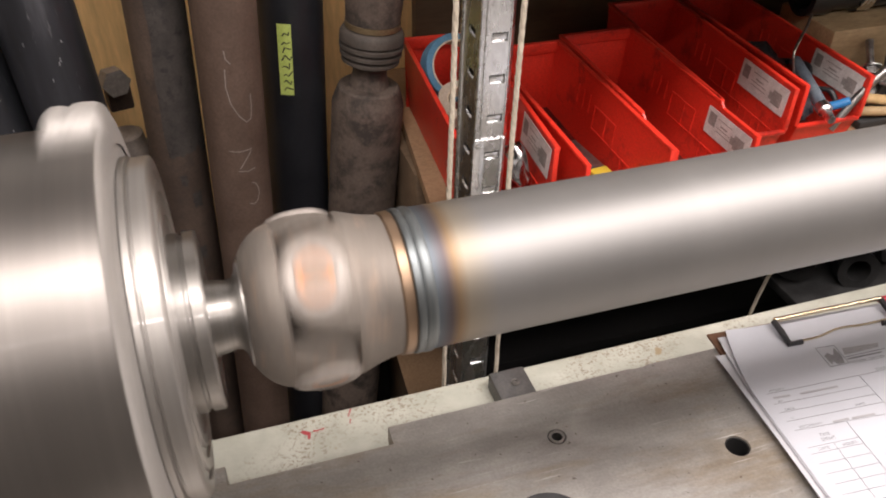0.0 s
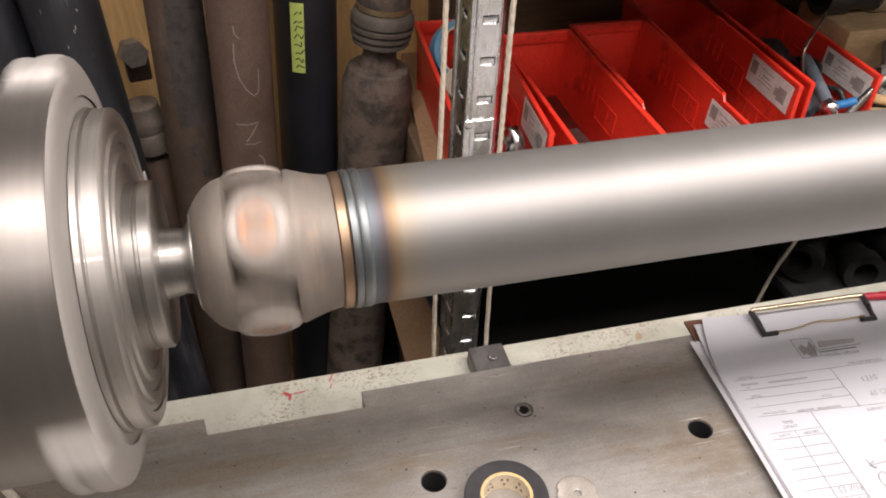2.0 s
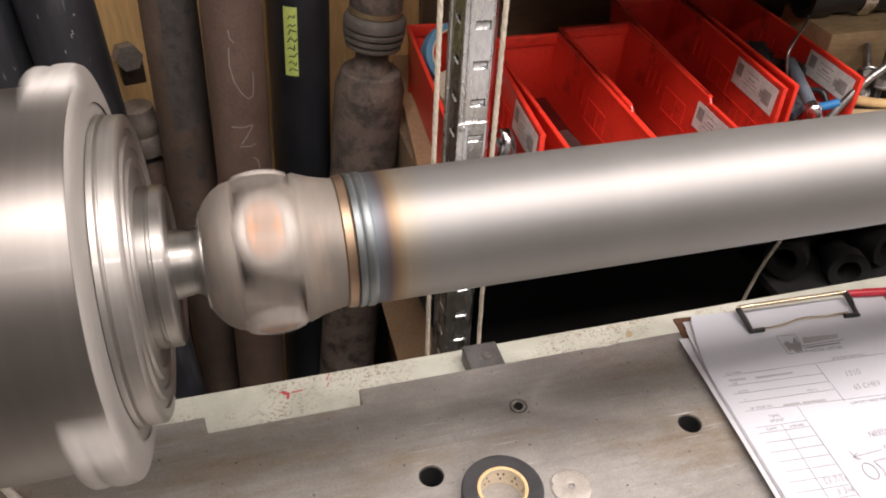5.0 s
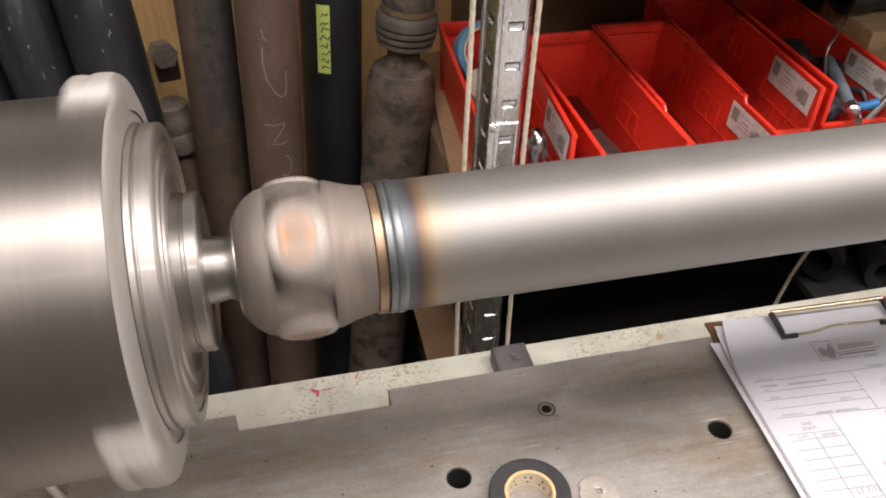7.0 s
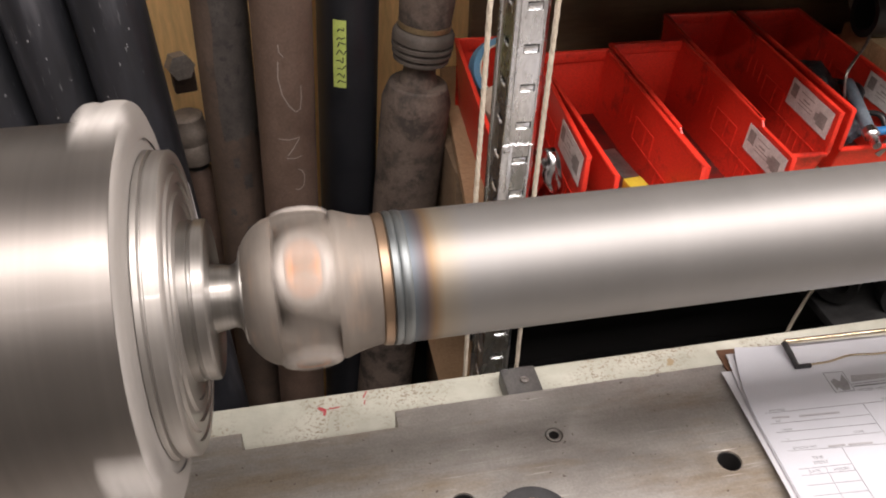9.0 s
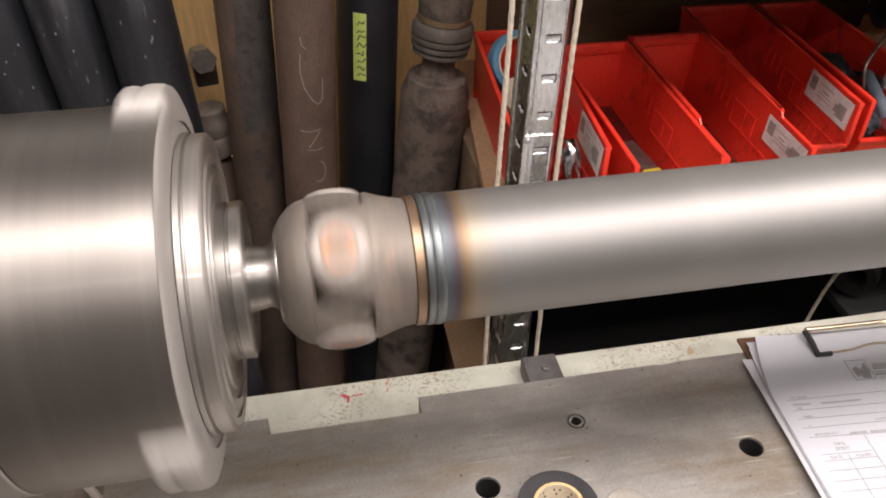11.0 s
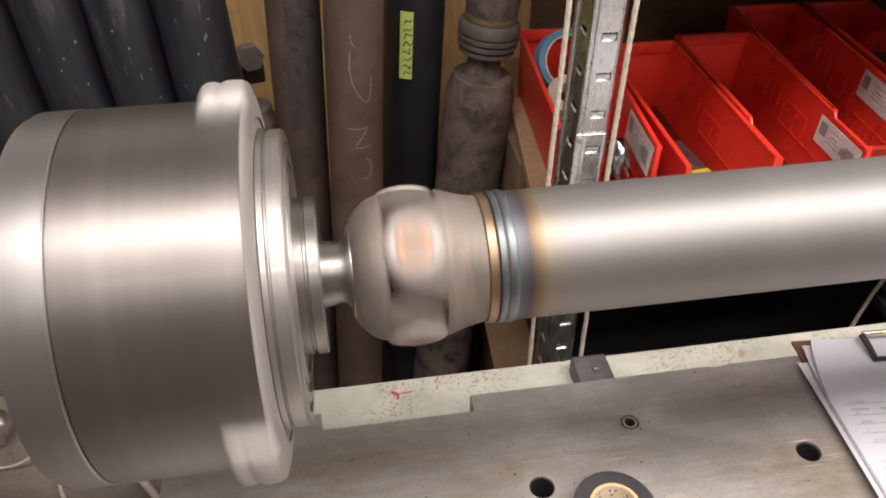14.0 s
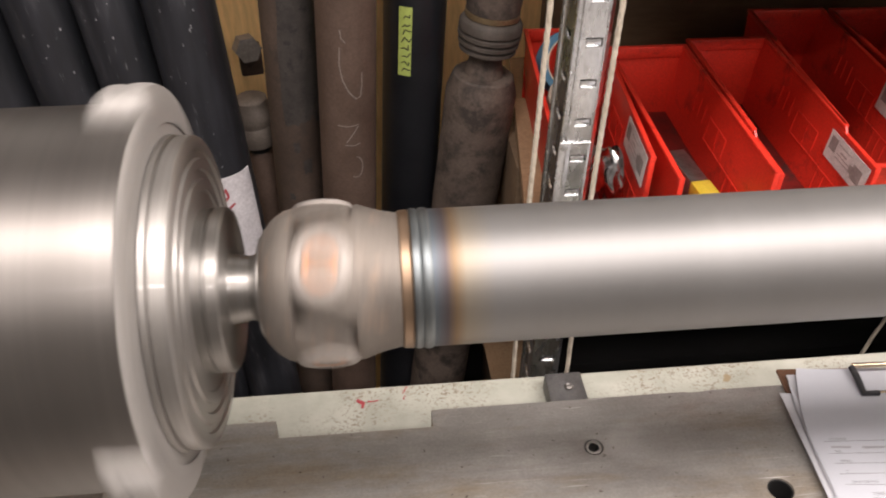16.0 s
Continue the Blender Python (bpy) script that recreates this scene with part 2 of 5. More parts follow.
PLY = surface("tan_plywood", (0.70, 0.44, 0.18), (0.84, 0.57, 0.26), 0.65, 0.0, 7, 120, wear=(0.30, 0.175, 0.075), wear_at=0.66, stretch=(1, 1, 0.15))
WOODEDGE = surface("raw_wood_block", (0.36, 0.25, 0.13), (0.54, 0.40, 0.23), 0.7, 0.0, 14, 200, wear=(0.16, 0.10, 0.06), wear_at=0.64, stretch=(0.3, 1, 1))
DARKWOOD = surface("dark_shelf_wood", (0.10, 0.064, 0.038), (0.18, 0.12, 0.072), 0.75, 0.0, 9, 140, stretch=(0.2, 1, 1))
BLACKTAPE = surface("black_vinyl_tape", (0.022, 0.022, 0.024), (0.04, 0.04, 0.043), 0.38, 0.0, 60, 700, wear=(0.075, 0.075, 0.078), wear_at=0.70)
CARDBOARD = surface("tape_core_card", (0.56, 0.47, 0.34), (0.68, 0.58, 0.44), 0.8, 0.0, 60, 500)
COREEDGE = surface("tape_core_edge", (0.55, 0.36, 0.16), (0.68, 0.47, 0.24), 0.7, 0.0, 60, 500)
BLUETAPE = surface("blue_masking_tape", (0.05, 0.16, 0.27), (0.12, 0.27, 0.40), 0.6, 0.0, 30, 400, wear=(0.42, 0.40, 0.38), wear_at=0.66)
BEIGE = surface("beige_tape_roll", (0.42, 0.35, 0.27), (0.55, 0.48, 0.39), 0.7, 0.0, 40, 400)
PAPER = surface("white_form_paper", (0.435, 0.445, 0.485), (0.475, 0.485, 0.525), 0.7, 0.0, 9, 700, relief=0.0, grain_depth=0.15)
PAPER2 = surface("off_white_under_sheet", (0.43, 0.432, 0.46), (0.47, 0.472, 0.50), 0.7, 0.0, 9, 700, relief=0.0, grain_depth=0.15)
HARDBOARD = surface("brown_hardboard", (0.10, 0.05, 0.03), (0.16, 0.085, 0.05), 0.55, 0.0, 40, 500)
PRINT = plain("grey_print", (0.22, 0.22, 0.23), 0.8)
PENCIL = plain("pencil_lead", (0.27, 0.265, 0.275), 0.7)
FAINT = plain("faint_pencil", (0.36, 0.355, 0.365), 0.7)
GILT = surface("brassy_clip_wire", (0.70, 0.58, 0.40), (0.82, 0.70, 0.52), 0.22, 1.0, 60, 500)
BLACKPLASTIC = plain("black_plastic", (0.022, 0.022, 0.024), 0.4)
REDPLASTIC = plain("crimson_plastic", (0.45, 0.02, 0.04), 0.4)
LABELPAPER = surface("soiled_label_paper", (0.50, 0.47, 0.45), (0.70, 0.67, 0.65), 0.65, 0.0, 40, 400, wear=(0.30, 0.26, 0.23), wear_at=0.66)
LABELGREY = surface("grey_label_print", (0.22, 0.20, 0.19), (0.34, 0.31, 0.29), 0.7, 0.0, 60, 500)
LIME = surface("lime_label_tape", (0.44, 0.55, 0.12), (0.54, 0.64, 0.18), 0.6, 0.0, 60, 500)
INK = plain("black_marker_ink", (0.03, 0.03, 0.03), 0.7)
CHALK = plain("white_chalk", (0.25, 0.215, 0.19), 0.9)
WHITEWRAP = surface("white_plastic_wrap", (0.50, 0.48, 0.50), (0.64, 0.62, 0.64), 0.5, 0.0, 30, 300)
REDPEN = plain("red_marker", (0.38, 0.055, 0.065), 0.6)
DISC = surface("brushed_cover_disc", (0.62, 0.575, 0.52), (0.68, 0.635, 0.58), 0.33, 0.75, 30, 600)
FOIL = surface("crinkled_silver_foil", (0.34, 0.34, 0.35), (0.55, 0.55, 0.56), 0.16, 1.0, 60, 130, relief=0.06)
BLUE = surface("blue_rubber_grip", (0.02, 0.14, 0.36), (0.04, 0.22, 0.5), 0.4, 0.0, 40, 400)
BLUEGREY = surface("dusty_blue_grey_hose", (0.07, 0.09, 0.115), (0.16, 0.19, 0.22), 0.35, 0.0, 40, 300)
GREYTOOL = surface("worn_tool_steel", (0.22, 0.21, 0.20), (0.42, 0.40, 0.38), 0.35, 0.9, 60, 400)
YELLOW = surface("yellow_plastic", (0.55, 0.40, 0.03), (0.68, 0.52, 0.06), 0.5, 0.0, 40, 400)
PARTICLE = surface("brown_particle_board", (0.27, 0.165, 0.09), (0.37, 0.235, 0.135), 0.75, 0.0, 9, 220, wear=(0.16, 0.10, 0.06), wear_at=0.64)
BASE = surface("grimy_machine_base", (0.12, 0.102, 0.085), (0.20, 0.172, 0.145), 0.55, 0.1, 12, 260, wear=(0.05, 0.04, 0.034), wear_at=0.58)
CABLE = surface("dirty_white_cable", (0.38, 0.34, 0.29), (0.50, 0.46, 0.40), 0.6, 0.0, 60, 400)
FLOORMAT = surface("oily_concrete_floor", (0.15, 0.145, 0.14), (0.24, 0.235, 0.225), 0.65, 0.0, 3, 90, wear=(0.11, 0.107, 0.10), wear_at=0.62)
WALLMAT = surface("pale_shop_wall", (0.62, 0.61, 0.59), (0.72, 0.71, 0.69), 0.8, 0.0, 3, 160)
DARKWALL = surface("grey_shop_wall", (0.40, 0.39, 0.375), (0.48, 0.47, 0.455), 0.8, 0.0, 3, 160)
CEILMAT = surface("white_shop_ceiling", (0.72, 0.72, 0.71), (0.80, 0.80, 0.79), 0.85, 0.0, 4, 200)


# ---- mesh helpers ----
def finish(bm, smooth=40):
    bmesh.ops.recalc_face_normals(bm, faces=bm.faces)
    for e in bm.edges:
        e.smooth = len(e.link_faces) == 2 and e.calc_face_angle(0.0) < radians(smooth)
    for f in bm.faces:
        f.smooth = True
    return bm


def part(name, bm, material, parent=None, label="", m=None, smooth=40):
    finish(bm, smooth)
    me = bpy.data.meshes.new(name)
    bm.to_mesh(me)
    bm.free()
    me.materials.append(material)
    ob = new(name, me)
    if parent is not None:
        ob.parent = parent
    if m is not None:
        ob.matrix_basis = m
    if label:
        tagged(ob, label)
    return ob


def thing(name, label, category, m=None, group="", kind=""):
    ob = new(name)
    ob.empty_display_size = 0.02
    if m is not None:
        ob.matrix_basis = m
    return tagged(ob, label, category, group, kind)


def box(x0, x1, y0, y1, z0, z1, bevel=0.0, bm=None, seg=2):
    own = bm or bmesh.new()
    c = Matrix.Translation(((x0 + x1) / 2, (y0 + y1) / 2, (z0 + z1) / 2)) @ Matrix.Diagonal((x1 - x0, y1 - y0, z1 - z0, 1))
    vs = bmesh.ops.create_cube(own, size=1, matrix=c)["verts"]
    if bevel:
        es = {e for v in vs for e in v.link_edges}
        bmesh.ops.bevel(own, geom=list(es), offset=bevel, segments=seg, profile=0.5, affect="EDGES")
    return own


def lathe(profile, seg=96, axis="X", bm=None, close=False):
    """Revolve (along, radius) pairs round the axis."""
    bm = bm or bmesh.new()
    rings = []
    for a, r in profile:
        if r < 1e-6:
            p = (a, 0, 0) if axis == "X" else (0, 0, a)
            rings.append([bm.verts.new(p)])
            continue
        ring = []
        for i in range(seg):
            t = 2 * math.pi * i / seg
            c, s = r * math.cos(t), r * math.sin(t)
            ring.append(bm.verts.new((a, c, s) if axis == "X" else (c, s, a)))
        rings.append(ring)
    if close:
        rings.append(rings[0])
    for p, q in zip(rings, rings[1:]):
        for i in range(seg):
            j = (i + 1) % seg
            if len(p) == 1 and len(q) > 1:
                bm.faces.new((p[0], q[i], q[j]))
            elif len(q) == 1 and len(p) > 1:
                bm.faces.new((p[i], p[j], q[0]))
            elif len(p) > 1:
                bm.faces.new((p[i], p[j], q[j], q[i]))
    return bm


def sweep(points, radius, seg=10, bm=None, twist=0.0, lobes=0, cap=True):
    """A round bar along points; radius may be a list. lobes make a laid rope."""
    bm = bm or bmesh.new()
    pts = [Vector(p) for p in points]
    rad = radius if isinstance(radius, (list, tuple)) else [radius] * len(pts)
    ref = Vector((0.31, 0.87, 0.38)).normalized()
    rings = []
    for k, p in enumerate(pts):
        d = (pts[min(k + 1, len(pts) - 1)] - pts[max(k - 1, 0)]).normalized()
        u = d.cross(ref).normalized()
        w = d.cross(u)
        ring = []
        for i in range(seg):
            a = 2 * math.pi * i / seg
            r = rad[k] * (1 + (0.085 * math.cos(lobes * (a + twist * k)) if lobes else 0))
            ring.append(bm.verts.new(p + u * r * math.cos(a) + w * r * math.sin(a)))
        rings.append(ring)
    for p, q in zip(rings, rings[1:]):
        for i in range(seg):
            j = (i + 1) % seg
            bm.faces.new((p[i], p[j], q[j], q[i]))
    if cap:
        bm.faces.new(rings[0][::-1])
        bm.faces.new(rings[-1])
    return bm


def curve_points(ctrl, n=24):
    """A smooth line through control points."""
    c = [Vector(p) for p in ctrl]
    c = [2 * c[0] - c[1]] + c + [2 * c[-1] - c[-2]]
    out = []
    for i in range(1, len(c) - 2):
        for k in range(n):
            t = k / n
            p0, p1, p2, p3 = c[i - 1:i + 3]
            out.append(0.5 * (2 * p1 + (p2 - p0) * t + (2 * p0 - 5 * p1 + 4 * p2 - p3) * t * t + (3 * p1 - p0 - 3 * p2 + p3) * t ** 3))
    return out + [c[-2]]


def slab(outline, z0, z1, holes=(), bevel=0.0):
    """A plate with an outline and round holes (x, y, r), from z0 up to z1."""
    bm = bmesh.new()
    loops = [[(x, y) for x, y in outline]]
    for hx, hy, hr in holes:
        loops.append([(hx + hr * math.cos(2 * math.pi * i / 40), hy + hr * math.sin(2 * math.pi * i / 40)) for i in range(40)])
    edges = []
    for lp in loops:
        vs = [bm.verts.new((x, y, z0)) for x, y in lp]
        edges += [bm.edges.new((vs[i], vs[(i + 1) % len(vs)])) for i in range(len(vs))]
    bmesh.ops.triangle_fill(bm, use_beauty=True, edges=edges)
    got = bmesh.ops.extrude_face_region(bm, geom=list(bm.faces))
    bmesh.ops.translate(bm, verts=[g for g in got["geom"] if isinstance(g, bmesh.types.BMVert)], vec=(0, 0, z1 - z0))
    if bevel:
        bmesh.ops.recalc_face_normals(bm, faces=bm.faces)
        es = [e for e in bm.edges if all(abs(v.co.z - z1) < 1e-6 for v in e.verts) and len(e.link_faces) == 2 and e.calc_face_angle(0) > 1]
        bmesh.ops.bevel(bm, geom=es, offset=bevel, segments=2, profile=0.5, affect="EDGES")
    return bm


def wall_plate(pts, off):
    """A flat plate with the outline pts and the thickness off."""
    bm = bmesh.new()
    a = [bm.verts.new(p) for p in pts]
    b = [bm.verts.new(Vector(p) + Vector(off)) for p in pts]
    bm.faces.new(a)
    bm.faces.new(b[::-1])
    for i in range(len(a)):
        j = (i + 1) % len(a)
        bm.faces.new((a[i], b[i], b[j], a[j]))
    return bm


def lettering(text, size, x, y, z, material, parent, name="lettering", shear=0.0, turn=0.0, stretch=1.0, label="", thin=0.0):
    """Flat letters on a sheet, in the built-in font."""
    cu = bpy.data.curves.new(name, "FONT")
    cu.body, cu.size, cu.shear, cu.resolution_u, cu.offset = text, size, shear, 2, -thin
    tmp = new("tmp", cu)
    dg = bpy.context.evaluated_depsgraph_get()
    me = bpy.data.meshes.new_from_object(tmp.evaluated_get(dg))
    bpy.data.objects.remove(tmp)
    bpy.data.curves.remove(cu)
    me.materials.clear()
    me.materials.append(material)
    ob = new(name, me)
    ob.parent = parent
    ob.matrix_basis = pose(x, y, z, 0, 0, turn) @ Matrix.Diagonal((stretch, 1, 1, 1))
    if label:
        tagged(ob, label)
    return ob


def flat_strokes(strokes, width, z, bm=None, h=0.00012):
    """Thin raised bars along 2D polylines."""
    bm = bm or bmesh.new()
    for line in strokes:
        for (x0, y0), (x1, y1) in zip(line, line[1:]):
            d = Vector((x1 - x0, y1 - y0, 0))
            if d.length < 1e-7:
                continue
            n = Vector((-d.y, d.x, 0)).normalized() * width / 2
            e = d.normalized() * width * 0.3
            a, b = Vector((x0, y0, z)) - e, Vector((x1, y1, z)) + e
            lo = [bm.verts.new(p) for p in (a - n, b - n, b + n, a + n)]
            hi = [bm.verts.new(v.co + Vector((0, 0, h))) for v in lo]
            bm.faces.new(hi)
            for i in range(4):
                bm.faces.new((lo[i], lo[(i + 1) % 4], hi[(i + 1) % 4], hi[i]))
    return bm


# ---- the room ----
X0, X1, Y0, Y1, TOP = -2.2, 3.4, -3.2, 0.70, 2.7
tagged(part("floor", box(X0, X1, Y0, Y1, -0.1, 0.0), FLOORMAT), "oily grey concrete workshop floor", "floor", kind="structure")
tagged(part("ceiling", box(X0, X1, Y0, Y1, TOP, TOP + 0.1), CEILMAT), "white painted workshop ceiling", "ceiling", kind="structure")
tagged(part("wall_north", box(X0, X1, Y1, Y1 + 0.12, 0, 1.42), PLY), "tan plywood workshop wall behind the racks", "wall", kind="structure")
tagged(part("wall_north_upper", box(X0, X1, Y1, Y1 + 0.12, 1.42, TOP), CEILMAT), "white painted upper workshop wall", "wall", kind="structure")
tagged(part("wall_south", box(X0, X1, Y0 - 0.12, Y0, 0, TOP), DARKWALL), "plain grey workshop wall", "wall", kind="structure")
tagged(part("wall_west", box(X0 - 0.12, X0, Y0, Y1, 0, TOP), WALLMAT), "plain grey workshop wall", "wall", kind="structure")
tagged(part("wall_east", box(X1, X1 + 0.12, Y0, Y1, 0, TOP), WALLMAT), "plain grey workshop wall", "wall", kind="structure")

# ---- the balancing machine ----
BED_Z, LEDGE_Z = 0.90, 0.847
AX_X, AX_Y, AX_Z, TUBE_R, SIZE = 0.0135, -0.181, 1.179, 0.0449, 0.858

machine = thing("machine_bed", "long steel machine bed with pale green painted ledge", "machine bed")
outline = [(-0.095, -0.046), (0.042, -0.046), (0.042, -0.065), (0.182, -0.065), (0.182, -0.046), (0.418, -0.046), (0.424, -0.0475), (0.436, -0.0472), (0.441, -0.046), (1.9, -0.046), (1.9, -0.62), (-0.095, -0.62)]
HOLES = [(0.320, -0.100, 0.0082), (0.465, -0.156, 0.0106), (0.2235, -0.155, 0.0106)]
part("bed_plate", slab(outline, BED_Z - 0.045, BED_Z, HOLES, 0.0012), BED, machine, "worn grey steel bed plate with drilled holes")
part("ledge", box(-0.093, 1.9, -0.080, 0.033, LEDGE_Z - 0.05, LEDGE_Z, 0.004), PAINT, machine, "pale green painted ledge with brown specks")
part("back_casting", box(-0.090, 1.9, -0.010, 0.020, 0.0, LEDGE_Z - 0.051, 0.006), PAINT, machine)
part("front_casting", box(-0.090, 1.9, -0.60, -0.57, 0.0, BED_Z - 0.046, 0.006), PAINT, machine)
part("end_casting", box(-0.090, -0.060, -0.569, -0.011, 0.0, LEDGE_Z - 0.051, 0.004), BASE, machine)
# Near-black sheet added to keep the hollow bed dark.
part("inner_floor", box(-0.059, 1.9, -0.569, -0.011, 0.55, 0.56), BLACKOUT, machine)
bush = lathe([(0, 0.0046), (0, 0.0070), (-0.02, 0.0070), (-0.02, 0.0046)], 40, "Z", close=True)
part("bushing", bush, GREYTOOL, machine, "steel bushing set in the bed", pose(0.320, -0.100, BED_Z - 0.0008))
# The shade inside the holes is coloured in with near-black liners.
for hx, hy, hr in HOLES[1:]:
    part("hole_liner", lathe([(-0.002, hr - 0.0002), (-0.0025, hr - 0.0010), (-0.044, hr - 0.0010), (-0.044, hr - 0.0002)], 40, "Z", close=True), BLACKOUT, machine, "near-black liner painting the shade inside a drilled hole", pose(hx, hy, BED_Z))
blot = slab([(0.1105, 0.0155), (0.1130, 0.0172), (0.1165, 0.0150), (0.1200, 0.0128), (0.1195, 0.0095), (0.1178, 0.0045), (0.1160, 0.0060), (0.1165, 0.0105), (0.1140, 0.0118)], LEDGE_Z + 0.0001, LEDGE_Z + 0.0004)
part("paint_mark", blot, REDPEN, machine, "dried red marker blot")
for q in ([(0.1225, 0.0122), (0.1330, 0.0128), (0.1336, 0.0146), (0.1260, 0.0136), (0.1228, 0.0148)], [(0.1578, 0.0215), (0.1590, 0.0210), (0.1634, 0.0296), (0.1624, 0.0302)], [(0.1575, 0.0120), (0.1586, 0.0120), (0.1604, 0.0176), (0.1594, 0.0180)]):
    part("paint_mark", slab(q, LEDGE_Z + 0.0001, LEDGE_Z + 0.0003), REDPEN, machine, "faint red marker fleck")

block = tagged(part("steel_block", box(0.301, 0.338, -0.045, 0.016, LEDGE_Z, LEDGE_Z + 0.021, 0.0018), BLOCKSTEEL), "small dark grey steel stop block on the ledge", "block")
part("screw_head", lathe([(0, 0), (0, 0.0035), (0.0012, 0.0046), (0.0022, 0.004), (0.0022, 0.0018), (0.0012, 0.0016), (0.0012, 0)], 20, "Z"), GREYTOOL, block, "", pose(0.322, -0.004, LEDGE_Z + 0.021))

headstock = thing("headstock", "grimy brown machine headstock base under the chuck", "machine base")
part("base", box(-0.95, -0.10, -0.60, 0.30, 0.0, 0.765, 0.012), BASE, headstock)
part("housing", box(-0.95, -0.40, -0.34, 0.10, 0.765, 1.34, 0.03), BASE, headstock)
knob = tagged(part("ball_knob", lathe([(0, 0.004), (0.012, 0.006), (0.016, 0.012), (0.022, 0.0165), (0.031, 0.019), (0.040, 0.0165), (0.046, 0.010), (0.049, 0)], 32, "Z"), CROSS), "shiny steel ball knob on the machine base", "knob")
knob.matrix_basis = pose(-0.312, 0.082, 0.765)
wires = [[(-0.40, 0.075, 0.768), (-0.30, 0.045, 0.769), (-0.25, 0.05, 0.80), (-0.24, 0.10, 0.83), (-0.26, 0.20, 0.80)],
         [(-0.27, 0.16, 0.769), (-0.24, 0.02, 0.769), (-0.20, -0.06, 0.769), (-0.17, -0.20, 0.769)],
         [(-0.23, 0.10, 0.770), (-0.165, 0.02, 0.770), (-0.12, -0.05, 0.772), (-0.106, -0.14, 0.774)],
         [(-0.135, 0.10, 0.769), (-0.125, 0.0, 0.769), (-0.128, -0.10, 0.769), (-0.13, -0.2, 0.769)]]
for k, w in enumerate(wires):
    tagged(part("cable", sweep(curve_points(w, 14), (0.0016, 0.0022, 0.0045, 0.003)[k], 8), CABLE), "thin dirty white cable lying on the machine base", "cable", "cables under the chuck")

# chuck: turned about the shaft line, origin on the axis
chuck = thing("chuck", "large turned steel balancing chuck, spinning fast", "chuck")
part("rear_plate", lathe([(-0.103, 0), (-0.103, 0.105), (-0.100, 0.1125), (-0.094, 0.1155), (-0.0735, 0.1158), (-0.0725, 0.1148), (-0.0725, 0)], 160), CHUCK_REAR, chuck, "pale turned rear plate")
part("body", lathe([(-0.0725, 0.1130), (-0.0719, 0.1130), (-0.0712, 0.1148), (-0.068, 0.1153), (-0.040, 0.1153), (0.0, 0.1153), (0.0225, 0.1153), (0.0236, 0.1146), (0.0236, 0.05), (-0.0725, 0.05)], 160, close=True), CHUCK, chuck)
part("flange", lathe([(0.0237, 0.05), (0.0237, 0.1140), (0.0252, 0.1122), (0.0268, 0.1085), (0.0278, 0.1040), (0.0283, 0.0990), (0.0285, 0.0960), (0.0285, 0.05)], 160, close=True), SATIN, chuck, "rounded satin front flange")
part("step_ring", lathe([(0.0286, 0.04), (0.0286, 0.0950), (0.0292, 0.0962), (0.0322, 0.0958), (0.0330, 0.0930), (0.0338, 0.0930), (0.0346, 0.0950), (0.0424, 0.0950), (0.0436, 0.0938), (0.0440, 0.0900), (0.0440, 0.0865), (0.0428, 0.0855), (0.0428, 0.0815), (0.0446, 0.0805), (0.0446, 0.0750), (0.0432, 0.0738), (0.0432, 0.0690), (0.0449, 0.0680), (0.0449, 0.0620), (0.0438, 0.0610), (0.0438, 0.04)], 160, close=True), STEP, chuck, "stepped ring with turned grooves")
part("hub_ring", lathe([(0.0400, 0.02), (0.0400, 0.0502), (0.0430, 0.0508), (0.0490, 0.0508), (0.0498, 0.0490), (0.0512, 0.0490), (0.0520, 0.0508), (0.0578, 0.0508), (0.0590, 0.0496), (0.0590, 0.0440), (0.0584, 0.0430), (0.0584, 0.02)], 128, close=True), HUB, chuck, "grooved hub ring")
part("spindle", lathe([(-0.50, 0), (-0.50, 0.055), (-0.104, 0.055), (-0.104, 0)], 64), CHUCK_REAR, chuck)
def clamp_lug():
    """A clamp block wrapped on the chuck's rim, with a ridge at either end and a lower web between."""
    bm = bmesh.new()
    prof = [(0.0030, 0.1150), (0.0031, 0.1225), (0.0038, 0.1246), (0.0052, 0.1257), (0.0085, 0.1260), (0.0106, 0.1256), (0.0120, 0.1248), (0.0136, 0.1248), (0.0150, 0.1256), (0.0168, 0.1263), (0.0200, 0.1265), (0.0250, 0.1262), (0.0280, 0.1250), (0.0298, 0.1200), (0.0312, 0.1130), (0.0320, 0.1060)]
    rings = []
    for x, r in prof:
        ring = []
        for j in range(25):
            q = j / 12 - 1
            a = radians(29) * q
            rr = r + 0.0002 - max(0.0, r - 0.1150) * abs(q) ** 16
            ring.append(bm.verts.new((x - 0.003, rr * math.sin(a), rr * math.cos(a))))
        rings.append(ring)
    for p, q in zip(rings, rings[1:]):
        for j in range(24):
            bm.faces.new((p[j], p[j + 1], q[j + 1], q[j]))
    got = bmesh.ops.extrude_face_region(bm, geom=list(bm.faces))
    low = [g for g in got["geom"] if isinstance(g, bmesh.types.BMVert)]
    for v in low:
        r = math.hypot(v.co.y, v.co.z)
        k = min(r - 0.003, 0.1100) / r if v.co.x > 0.027 else 0.1120 / r
        v.co.y, v.co.z = v.co.y * k, v.co.z * k
    return bm


lobe = clamp_lug()
lob = part("clamp_lug", lobe, SATIN, chuck, "satin clamp block on the rim", pose(0, 0, 0, -73))
twin = new("clamp_lug", lob.data)
twin.parent = chuck
twin.matrix_basis = pose(0, 0, 0, 93)

